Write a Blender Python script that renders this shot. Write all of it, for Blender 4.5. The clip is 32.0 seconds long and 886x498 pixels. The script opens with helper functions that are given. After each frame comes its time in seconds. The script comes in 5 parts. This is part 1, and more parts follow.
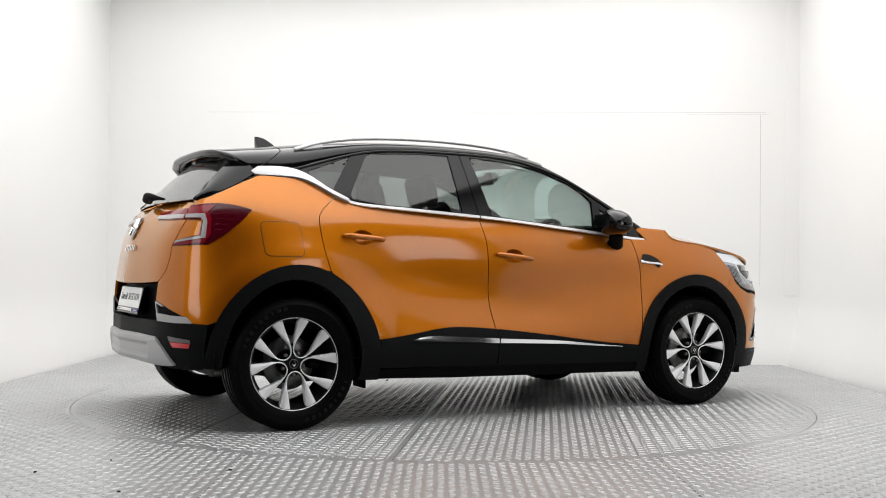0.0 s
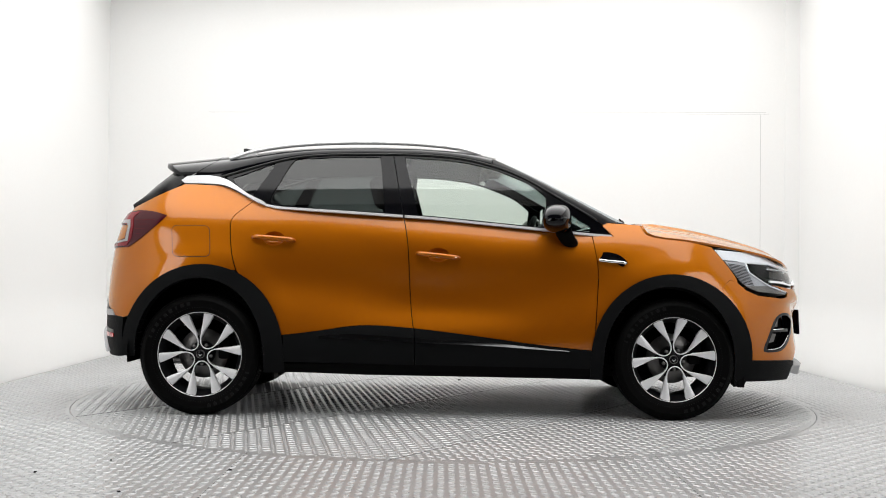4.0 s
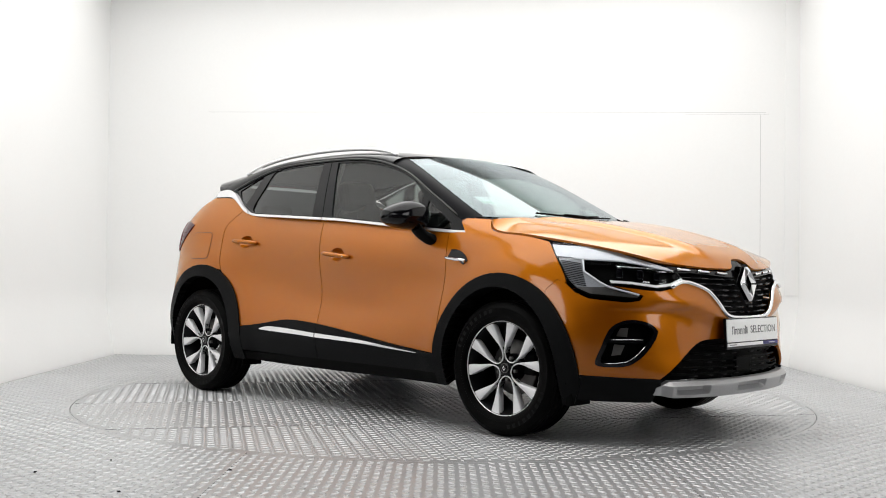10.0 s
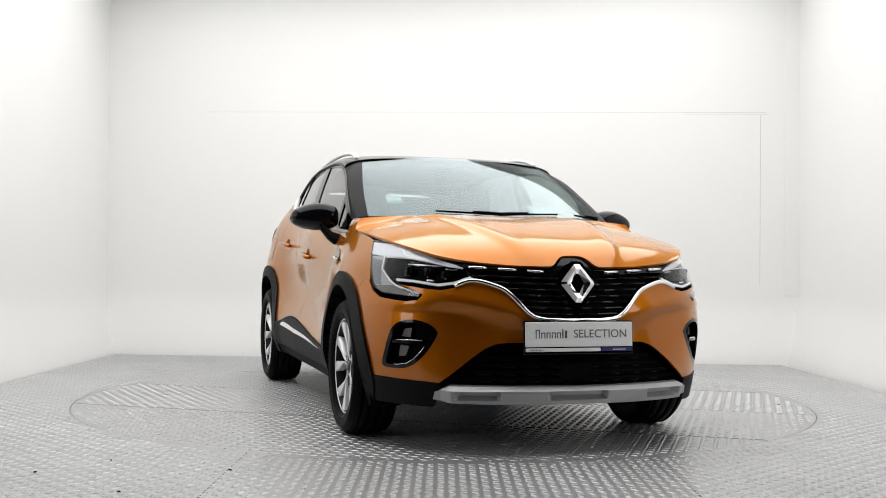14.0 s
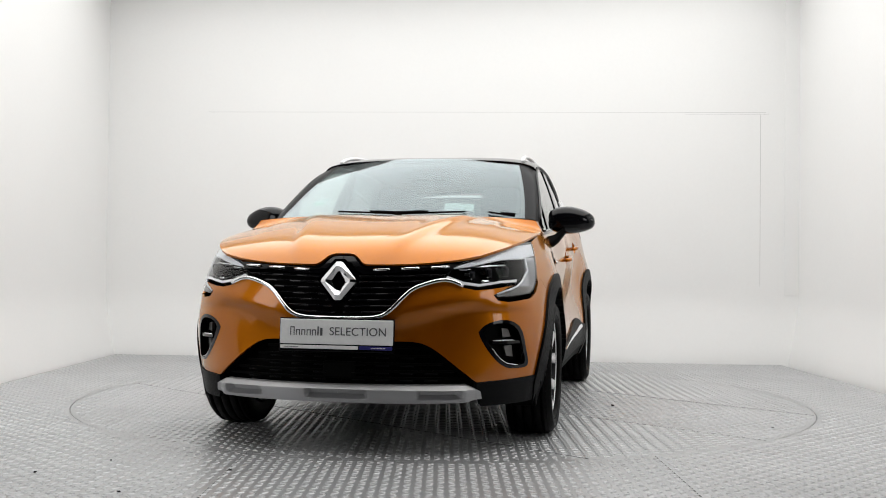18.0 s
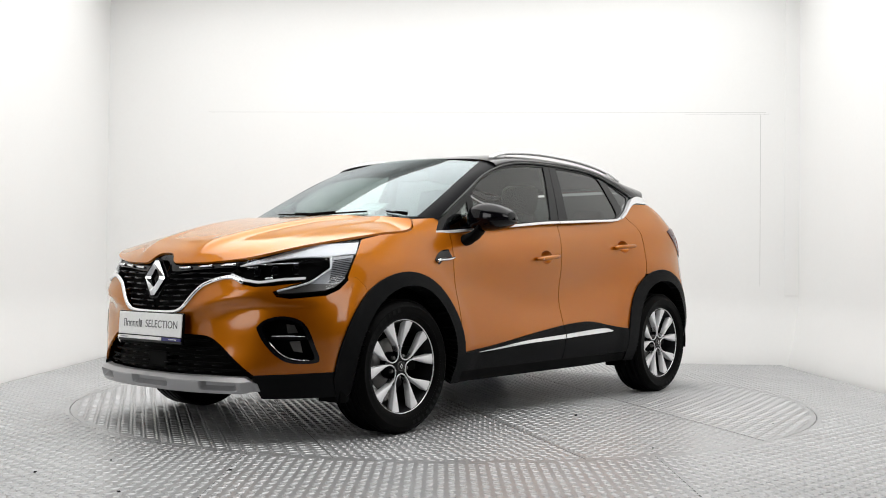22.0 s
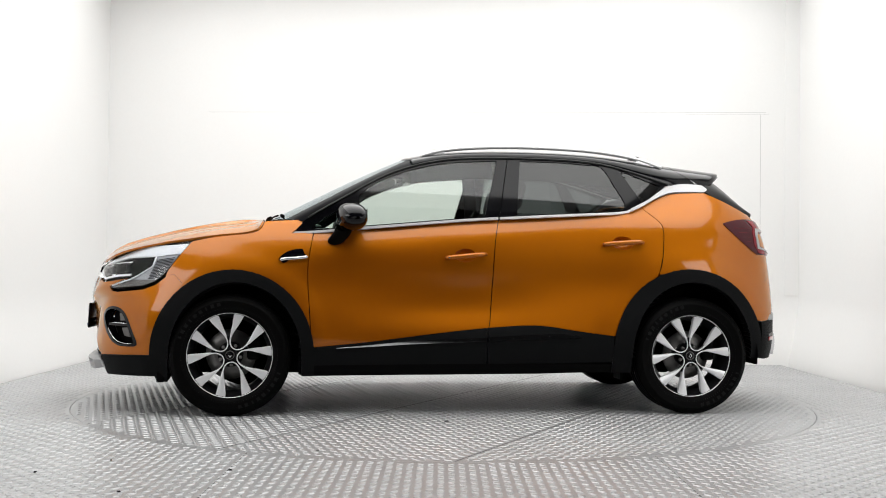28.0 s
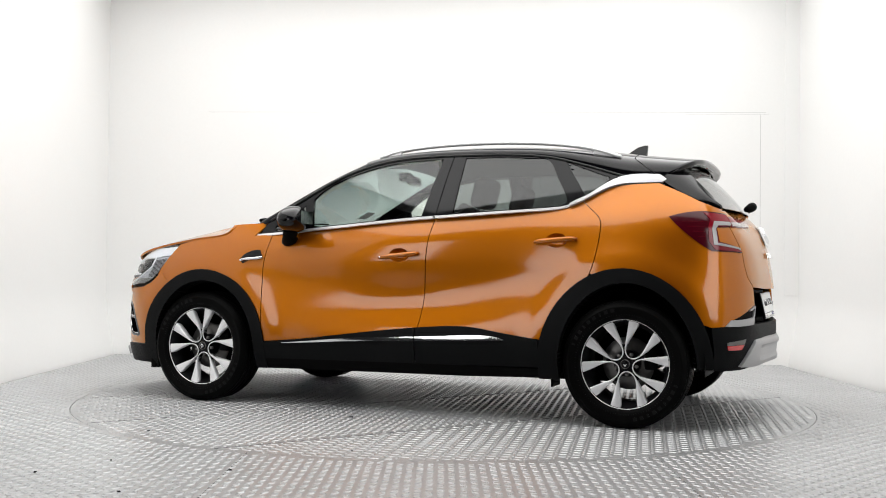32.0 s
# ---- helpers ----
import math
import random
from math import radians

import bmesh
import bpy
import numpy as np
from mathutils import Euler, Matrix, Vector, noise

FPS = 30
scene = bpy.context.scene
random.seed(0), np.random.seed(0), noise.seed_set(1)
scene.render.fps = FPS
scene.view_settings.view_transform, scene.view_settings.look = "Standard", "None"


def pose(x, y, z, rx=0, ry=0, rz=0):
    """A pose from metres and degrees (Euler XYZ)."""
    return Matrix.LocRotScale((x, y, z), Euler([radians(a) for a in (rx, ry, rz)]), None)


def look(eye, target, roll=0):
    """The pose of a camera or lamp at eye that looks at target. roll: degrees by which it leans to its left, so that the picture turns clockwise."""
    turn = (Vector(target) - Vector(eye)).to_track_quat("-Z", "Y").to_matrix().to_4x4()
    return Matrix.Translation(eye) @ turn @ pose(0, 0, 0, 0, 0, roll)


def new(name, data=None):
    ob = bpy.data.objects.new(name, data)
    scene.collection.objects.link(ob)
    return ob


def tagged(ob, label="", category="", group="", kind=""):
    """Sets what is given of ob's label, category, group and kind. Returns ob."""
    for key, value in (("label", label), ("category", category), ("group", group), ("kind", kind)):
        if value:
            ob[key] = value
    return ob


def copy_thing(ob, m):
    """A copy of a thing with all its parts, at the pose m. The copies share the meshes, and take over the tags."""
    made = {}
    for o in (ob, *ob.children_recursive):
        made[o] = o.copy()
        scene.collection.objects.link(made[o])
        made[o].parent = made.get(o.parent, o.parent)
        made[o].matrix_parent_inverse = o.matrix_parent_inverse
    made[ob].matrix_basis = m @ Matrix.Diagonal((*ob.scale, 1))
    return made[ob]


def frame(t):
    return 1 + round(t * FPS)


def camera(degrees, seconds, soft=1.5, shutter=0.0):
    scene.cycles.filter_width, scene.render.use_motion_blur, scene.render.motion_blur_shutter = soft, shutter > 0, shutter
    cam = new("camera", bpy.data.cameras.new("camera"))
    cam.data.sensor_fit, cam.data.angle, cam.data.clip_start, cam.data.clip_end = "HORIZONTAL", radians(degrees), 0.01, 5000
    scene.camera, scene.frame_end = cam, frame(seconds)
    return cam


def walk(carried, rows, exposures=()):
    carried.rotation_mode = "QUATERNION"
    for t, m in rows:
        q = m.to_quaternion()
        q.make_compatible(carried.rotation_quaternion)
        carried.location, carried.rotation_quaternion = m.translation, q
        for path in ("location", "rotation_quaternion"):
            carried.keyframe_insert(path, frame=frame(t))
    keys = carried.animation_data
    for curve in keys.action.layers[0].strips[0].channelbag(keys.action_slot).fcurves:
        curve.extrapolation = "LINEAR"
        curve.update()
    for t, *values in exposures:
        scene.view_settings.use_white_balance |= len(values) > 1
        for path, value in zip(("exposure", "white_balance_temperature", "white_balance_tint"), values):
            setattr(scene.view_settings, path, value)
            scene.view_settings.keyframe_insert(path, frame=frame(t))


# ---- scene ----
# camera on a tripod, standing still before the turntable
cam = camera(45.61, 32.0, 1.0)
EYE = Matrix.Translation((0, -6.795, 0.822)) @ pose(0, 0, 0, 0, 0, 0.098) @ pose(0, 0, 0, 91.144, 0, 0) @ pose(0, 0, 0, 0, 0, 0.624)
walk(cam, [(0.0, EYE), (32.0, EYE)], [(0.0, -0.04), (2.0, 0.0), (6.0, 0.08), (9.0, -0.03), (12.0, 0.03), (13.5, -0.07), (16.0, -0.22), (18.0, -0.23), (20.0, -0.19), (22.0, -0.06), (25.0, -0.03), (28.0, 0.02), (30.0, 0.05), (32.0, 0.02)])

# world and light: a white studio with a large soft light ceiling
world = bpy.data.worlds.new("studio_world")
scene.world = world
world.use_nodes = True
world.node_tree.nodes["Background"].inputs[0].default_value = (0.9, 0.95, 1.0, 1)
world.node_tree.nodes["Background"].inputs[1].default_value = 0.05


def area_light(name, m, sx, sy, power, color=(1, 1, 1)):
    lamp = bpy.data.lights.new(name, "AREA")
    lamp.shape, lamp.size, lamp.size_y, lamp.energy, lamp.color = "RECTANGLE", sx, sy, power, color
    ob = new(name, lamp)
    ob.matrix_world = m
    return ob


WARM = (1.0, 0.998, 0.985)
area_light("luminous_ceiling", pose(-0.04, -0.36, 3.62), 5.85, 5.8, 280, WARM)
# two upright soft lamps on either side of the camera's stand
for sx in (-1, 1):
    area_light("side_lamp", look((sx * 3.05, -3.7, 1.75), (0, -0.6, 0.7)), 1.0, 1.8, 22)
# ---- materials ----
def material(name):
    m = bpy.data.materials.new(name)
    m.use_nodes = True
    nt = m.node_tree
    return m, nt, nt.nodes["Principled BSDF"]


def plain(name, color, rough=0.5, metal=0.0, bump=0.0, scale=60.0, vary=0.06, coat=0.0, spec=0.5):
    """A surface with a slight two-scale variation of colour and roughness, and a fine bump."""
    m, nt, b = material(name)
    co = nt.nodes.new("ShaderNodeTexCoord")
    n1 = nt.nodes.new("ShaderNodeTexNoise")
    n1.inputs["Scale"].default_value = scale
    n1.inputs["Detail"].default_value = 4
    n2 = nt.nodes.new("ShaderNodeTexNoise")
    n2.inputs["Scale"].default_value = 1.7
    n2.inputs["Detail"].default_value = 3
    nt.links.new(co.outputs["Object"], n1.inputs["Vector"])
    nt.links.new(co.outputs["Object"], n2.inputs["Vector"])
    add = nt.nodes.new("ShaderNodeMath")
    add.operation = "ADD"
    nt.links.new(n1.outputs["Fac"], add.inputs[0])
    nt.links.new(n2.outputs["Fac"], add.inputs[1])
    ramp = nt.nodes.new("ShaderNodeMapRange")
    ramp.inputs["From Min"].default_value = 0.6
    ramp.inputs["From Max"].default_value = 1.4
    ramp.inputs["To Min"].default_value = 1 - vary
    ramp.inputs["To Max"].default_value = 1 + vary
    nt.links.new(add.outputs[0], ramp.inputs["Value"])
    mul = nt.nodes.new("ShaderNodeVectorMath")
    mul.operation = "SCALE"
    mul.inputs[0].default_value = color
    nt.links.new(ramp.outputs[0], mul.inputs["Scale"])
    nt.links.new(mul.outputs[0], b.inputs["Base Color"])
    b.inputs["Roughness"].default_value = rough
    b.inputs["Metallic"].default_value = metal
    b.inputs["Coat Weight"].default_value = coat
    b.inputs["Coat Roughness"].default_value = 0.03
    b.inputs["Specular IOR Level"].default_value = spec
    if bump:
        bp = nt.nodes.new("ShaderNodeBump")
        bp.inputs["Strength"].default_value = bump
        bp.inputs["Distance"].default_value = 0.002
        nt.links.new(n1.outputs["Fac"], bp.inputs["Height"])
        nt.links.new(bp.outputs[0], b.inputs["Normal"])
    return m


def thin_glass(name, tint, ior=1.55, rough=0.0, gloss=(1, 1, 1)):
    """A thin pane: tinted see-through with a Fresnel gloss."""
    m, nt, b = material(name)
    nt.nodes.remove(b)
    out = nt.nodes["Material Output"]
    tr = nt.nodes.new("ShaderNodeBsdfTransparent")
    tr.inputs[0].default_value = (*tint, 1)
    gl = nt.nodes.new("ShaderNodeBsdfGlossy")
    gl.inputs["Roughness"].default_value = rough
    gl.inputs["Color"].default_value = (*gloss, 1)
    # gloss that rises towards a grazing view, the same from either side
    lw = nt.nodes.new("ShaderNodeLayerWeight")
    lw.inputs["Blend"].default_value = 0.5
    pw = nt.nodes.new("ShaderNodeMath")
    pw.operation = "POWER"
    pw.inputs[1].default_value = 4.2
    nt.links.new(lw.outputs["Facing"], pw.inputs[0])
    fr = nt.nodes.new("ShaderNodeMapRange")
    fr.inputs["To Min"].default_value = 1.25 * ((ior - 1) / (ior + 1)) ** 2
    nt.links.new(pw.outputs[0], fr.inputs["Value"])
    mx = nt.nodes.new("ShaderNodeMixShader")
    nt.links.new(fr.outputs[0], mx.inputs[0])
    nt.links.new(tr.outputs[0], mx.inputs[1])
    nt.links.new(gl.outputs[0], mx.inputs[2])
    nt.links.new(mx.outputs[0], out.inputs[0])
    return m


def car_paint(name, color, ground):
    """Metallic paint: fine flakes in a deeper ground colour, under a clear coat."""
    m, nt, b = material(name)
    co = nt.nodes.new("ShaderNodeTexCoord")
    v = nt.nodes.new("ShaderNodeTexVoronoi")
    v.inputs["Scale"].default_value = 900
    nt.links.new(co.outputs["Object"], v.inputs["Vector"])
    n2 = nt.nodes.new("ShaderNodeTexNoise")
    n2.inputs["Scale"].default_value = 3
    nt.links.new(co.outputs["Object"], n2.inputs["Vector"])
    r = nt.nodes.new("ShaderNodeMapRange")
    r.inputs["To Min"].default_value = 0.86
    r.inputs["To Max"].default_value = 1.12
    nt.links.new(v.outputs["Color"], r.inputs["Value"])
    mul = nt.nodes.new("ShaderNodeVectorMath")
    mul.operation = "SCALE"
    mul.inputs[0].default_value = color
    nt.links.new(r.outputs[0], mul.inputs["Scale"])
    nt.links.new(mul.outputs[0], b.inputs["Base Color"])
    r2 = nt.nodes.new("ShaderNodeMapRange")
    r2.inputs["To Min"].default_value = 0.44
    r2.inputs["To Max"].default_value = 0.50
    nt.links.new(n2.outputs["Fac"], r2.inputs["Value"])
    nt.links.new(r2.outputs[0], b.inputs["Roughness"])
    b.inputs["Metallic"].default_value = 1.0
    b.inputs["Specular Tint"].default_value = (1.0, 0.98, 0.50, 1)
    b2 = nt.nodes.new("ShaderNodeBsdfPrincipled")
    b2.inputs["Base Color"].default_value = (*ground, 1)
    b2.inputs["Roughness"].default_value = 0.6
    b2.inputs["Specular IOR Level"].default_value = 0.05
    for q in (b, b2):
        q.inputs["Coat Weight"].default_value = 1.0
        q.inputs["Coat Roughness"].default_value = 0.09
        q.inputs["Coat IOR"].default_value = 1.48
    mx = nt.nodes.new("ShaderNodeMixShader")
    mx.inputs[0].default_value = 0.28
    nt.links.new(b.outputs[0], mx.inputs[1])
    nt.links.new(b2.outputs[0], mx.inputs[2])
    nt.links.new(mx.outputs[0], nt.nodes["Material Output"].inputs[0])
    return m


ORANGE = car_paint("orange_metallic_paint", (0.47, 0.152, 0.002), (0.30, 0.046, 0.002))
GLOSS_BLACK = plain("gloss_black_paint", (0.003, 0.003, 0.004), 0.07, spec=0.30)
CLADDING = plain("grey_black_plastic", (0.0045, 0.0048, 0.0052), 0.5, bump=0.35, scale=700, vary=0.1, spec=0.07)
DARK = plain("matt_black_plastic", (0.0012, 0.0012, 0.0012), 0.6, bump=0.2, scale=400, spec=0.06)
RUBBER = plain("tyre_rubber", (0.0016, 0.0016, 0.0016), 0.5, bump=0.3, scale=300, vary=0.15, spec=0.05)
PILLAR = plain("satin_black_pillar", (0.003, 0.003, 0.004), 0.30, spec=0.035)
SIDEWALL = plain("worn_sidewall_rubber", (0.005, 0.005, 0.005), 0.6, spec=0.12)
SEAL = plain("black_rubber_seal", (0.008, 0.008, 0.008), 0.4)
RAIL = plain("satin_aluminium", (0.82, 0.82, 0.82), 0.35, 0.35)
SATIN = plain("satin_chrome", (0.86, 0.86, 0.87), 0.24, 0.55, vary=0.02)
BLACKOUT = plain("unseen_black_surround", (0.012, 0.012, 0.013), 0.9, bump=0.3, scale=30)
DARK_GROUND = plain("unseen_dark_ground", (0.05, 0.05, 0.05), 0.8, bump=0.3, scale=30)
WALL_GAP = plain("pale_grey_gap", (0.45, 0.45, 0.44), 0.8)
GROOVE = plain("grey_joint", (0.10, 0.10, 0.10), 0.8)
CHROME = plain("chrome", (0.86, 0.87, 0.88), 0.08, 1.0, vary=0.02)
SILVER = plain("silver_paint", (0.38, 0.38, 0.385), 0.38, 0.5, bump=0.1, scale=300)
ALLOY = plain("machined_alloy", (0.84, 0.84, 0.85), 0.36, 0.45, bump=0.05, scale=500)
RIM_DARK = plain("dark_grey_rim_paint", (0.008, 0.008, 0.009), 0.3, 0.2, spec=0.12)
STEEL = plain("brake_steel", (0.16, 0.155, 0.15), 0.4, 0.9, bump=0.2, scale=200)
HEAD_GLASS = thin_glass("clear_lamp_glass", (0.95, 0.96, 0.97), 1.3)
CLEAR_GLASS = thin_glass("clear_window_glass", (0.78, 0.84, 0.80))
SCREEN_GLASS = thin_glass("coated_windscreen_glass", (0.70, 0.77, 0.76), 1.50, gloss=(0.70, 0.75, 0.78))
TINT_GLASS = thin_glass("tinted_window_glass", (0.20, 0.225, 0.22))
RED_GLASS = plain("red_lamp_plastic", (0.20, 0.004, 0.012), 0.14, spec=0.4)
RED_DARK = plain("dark_red_lamp_plastic", (0.055, 0.0015, 0.006), 0.14, spec=0.35)
REFLECTOR = plain("red_reflector", (0.55, 0.02, 0.02), 0.2, coat=1.0)
LAMP_WHITE = plain("white_lamp_plastic", (0.86, 0.88, 0.9), 0.25, coat=0.5)
GUIDE = plain("grey_light_guide", (0.34, 0.33, 0.33), 0.2, coat=0.4)
BROW = plain("silver_lamp_bezel", (0.80, 0.82, 0.86), 0.35, 0.25)
FROST = plain("frosted_light_guide", (0.42, 0.43, 0.46), 0.25, coat=0.6)
PLATE_WHITE = plain("white_plate_plastic", (0.88, 0.88, 0.87), 0.35)
PLATE_INK = plain("grey_plate_ink", (0.09, 0.09, 0.095), 0.5)
PLATE_BLUE = plain("blue_plate_ink", (0.02, 0.02, 0.16), 0.4)
FABRIC = plain("dark_seat_fabric", (0.018, 0.018, 0.019), 0.85, bump=0.6, scale=500, vary=0.2)
TRIM_GREY = plain("dark_interior_plastic", (0.016, 0.016, 0.017), 0.6, bump=0.3, scale=600)
HEADLINER = plain("grey_headliner", (0.11, 0.11, 0.108), 0.9, bump=0.3, scale=500)
PAPER = plain("pale_paper", (0.75, 0.78, 0.75), 0.6)
GREEN = plain("green_print", (0.1, 0.4, 0.2), 0.6)
WALL = plain("white_studio_paint", (0.82, 0.82, 0.812), 0.7, bump=0.05, scale=40, vary=0.012)
FLOOR = plain("galvanised_tread_plate", (0.42, 0.423, 0.430), 0.33, 0.55, bump=0.15, scale=120, vary=0.14)
TREAD = plain("worn_tread_bars", (0.45, 0.453, 0.46), 0.38, 0.5, bump=0.1, scale=200, vary=0.12)
# ---- mesh tools ----
from mathutils import geometry


def part(name, bm, mat, parent=None, label=""):
    me = bpy.data.meshes.new(name)
    bm.to_mesh(me)
    bm.free()
    me.materials.append(mat)
    ob = new(name, me)
    ob.parent = parent
    if label:
        tagged(ob, label)
    return ob


def mesh_part(name, verts, faces, mat, parent=None, label="", normals=None, smooth=True):
    """A mesh object from arrays; normals: one a vertex, or None for those not given."""
    me = bpy.data.meshes.new(name)
    me.from_pydata([tuple(v) for v in verts], [], [tuple(f) for f in faces])
    me.update()
    if smooth:
        me.polygons.foreach_set("use_smooth", [True] * len(me.polygons))
    me.materials.append(mat)
    if normals is not None:
        me.normals_split_custom_set([normals.get(l.vertex_index, (0, 0, 0)) for l in me.loops])
    ob = new(name, me)
    ob.parent = parent
    if label:
        tagged(ob, label)
    return ob


def spline(xs, ys):
    """A natural cubic spline through points with rising xs."""
    x, y = np.array(xs, float), np.array(ys, float)
    n, h = len(x), np.diff(np.array(xs, float))
    A, r = np.eye(n), np.zeros((n,) + y.shape[1:])
    for i in range(1, n - 1):
        A[i, i - 1:i + 2] = h[i - 1], 2 * (h[i - 1] + h[i]), h[i]
        r[i] = 6 * ((y[i + 1] - y[i]) / h[i] - (y[i] - y[i - 1]) / h[i - 1])
    m = np.linalg.solve(A, r)

    def f(t):
        t = np.asarray(t, float)
        k = np.clip(np.searchsorted(x, t) - 1, 0, n - 2)
        a, b, hk = x[k + 1] - t, t - x[k], h[k]
        if y.ndim > 1:
            a, b, hk = a[..., None], b[..., None], hk[..., None]
        return (m[k] * a ** 3 + m[k + 1] * b ** 3) / (6 * hk) + (y[k] / hk - m[k] * hk / 6) * a + (y[k + 1] / hk - m[k + 1] * hk / 6) * b
    return f


def curve(pts, n=6):
    """A smooth line through a few points, n steps to each span."""
    p = np.array(pts, float)
    if len(p) < 3:
        return [tuple(q) for q in p]
    t = np.r_[0, np.cumsum(np.sqrt(np.linalg.norm(np.diff(p, axis=0), axis=1)))]
    u = np.concatenate([np.linspace(t[i], t[i + 1], n, endpoint=False) for i in range(len(t) - 1)] + [[t[-1]]])
    return [tuple(q) for q in spline(t, p)(u)]


def arc(cx, cz, rx, rz, a0, a1, n=24, power=1.0):
    """Part of an ellipse in degrees; power below 1 makes it squarer."""
    out = []
    for k in range(n + 1):
        a = radians(a0 + (a1 - a0) * k / n)
        c, s = math.cos(a), math.sin(a)
        out.append((cx + rx * math.copysign(abs(c) ** power, c), cz + rz * math.copysign(abs(s) ** power, s)))
    return out


def pierce(outer, *holes, axis=0):
    """Outlines that together make one with holes: each hole is cut through its middle, across axis."""
    polys = [list(outer)]
    for hole in holes:
        c = (min(p[axis] for p in hole) + max(p[axis] for p in hole)) / 2 + 1e-4
        o = 1 - axis
        mid = np.mean(np.array(hole), axis=0)[o]
        done = []
        for poly in polys:
            if not (min(p[axis] for p in poly) < c < max(p[axis] for p in poly)) or not (min(p[o] for p in poly) < mid < max(p[o] for p in poly)):
                done.append(poly)
                continue
            for keep in (False, True):
                A, H = half_plane(poly, axis, c, keep), half_plane(hole, axis, c, keep)
                for i in range(len(A)):
                    p, q = A[i - 1], A[i]
                    if p[axis] == c and q[axis] == c and min(p[o], q[o]) < mid < max(p[o], q[o]):
                        on = [k for k in range(len(H)) if H[k][axis] == c]
                        k1 = min(on, key=lambda k: abs(H[k][o] - p[o]))
                        path = H[k1:] + H[:k1]
                        if path[1][axis] == c:
                            path = [path[0]] + path[1:][::-1]
                        A = A[:i] + path + A[i:]
                        break
                done.append(A)
        polys = done
    return polys


def grow(poly, d):
    """An outline drawn out from its middle by d metres."""
    c = np.mean(np.array(poly), axis=0)
    out = []
    for p in poly:
        v = np.array(p) - c
        out.append(tuple(np.array(p) + v / max(np.linalg.norm(v), 1e-6) * d))
    return out


def half_plane(poly, axis, v, keep_above):
    out = []
    for i in range(len(poly)):
        p, q = poly[i - 1], poly[i]
        a, b = (p[axis] >= v) == keep_above or p[axis] == v, (q[axis] >= v) == keep_above or q[axis] == v
        if a != b:
            k = (v - p[axis]) / (q[axis] - p[axis])
            w = [p[0] + (q[0] - p[0]) * k, p[1] + (q[1] - p[1]) * k]
            w[axis] = v
            out.append(tuple(w))
        if b:
            out.append(q)
    return out


def tessellate(poly, du, dv):
    """Cuts a flat outline into small cells. Returns points and faces."""
    if isinstance(poly[0][0], (tuple, list)):
        pts, index, faces = [], {}, []
        for q in poly:
            cut_cells(q, du, dv, pts, index, faces)
        return pts, faces
    pts, index, faces = [], {}, []
    cut_cells(poly, du, dv, pts, index, faces)
    return pts, faces


def cut_cells(poly, du, dv, pts, index, faces):
    poly = [tuple(map(float, p)) for p in poly]
    area = sum(poly[i - 1][0] * poly[i][1] - poly[i][0] * poly[i - 1][1] for i in range(len(poly)))
    if area < 0:
        poly.reverse()

    def vid(p):
        key = (round(p[0], 5), round(p[1], 5))
        if key not in index:
            index[key] = len(pts)
            pts.append(p)
        return index[key]
    v0, v1 = min(p[1] for p in poly), max(p[1] for p in poly)
    for j in range(int(math.floor(v0 / dv)), int(math.ceil(v1 / dv))):
        strip = half_plane(half_plane(poly, 1, j * dv, True), 1, (j + 1) * dv, False)
        if len(strip) < 3:
            continue
        u0, u1 = min(p[0] for p in strip), max(p[0] for p in strip)
        for i in range(int(math.floor(u0 / du)), int(math.ceil(u1 / du))):
            cell = half_plane(half_plane(strip, 0, i * du, True), 0, (i + 1) * du, False)
            raw = [vid(p) for p in cell]
            ids = [k for n, k in enumerate(raw) if k != raw[n - 1]]
            if len(ids) < 3:
                continue
            if len(set(ids)) == len(ids):
                faces.append(ids)
            else:
                for tri in geometry.tessellate_polygon([[Vector((*pts[k], 0)) for k in ids]]):
                    t = [ids[k] for k in tri]
                    if len(set(t)) == 3:
                        a, b, c = (pts[k] for k in t)
                        if (b[0] - a[0]) * (c[1] - a[1]) - (b[1] - a[1]) * (c[0] - a[0]) < 0:
                            t.reverse()
                        faces.append(t)


def rim_edges(faces):
    """The directed edges that belong to one face only."""
    seen = set()
    for f in faces:
        for i in range(len(f)):
            seen.add((f[i - 1], f[i]))
    return [e for e in seen if (e[1], e[0]) not in seen]


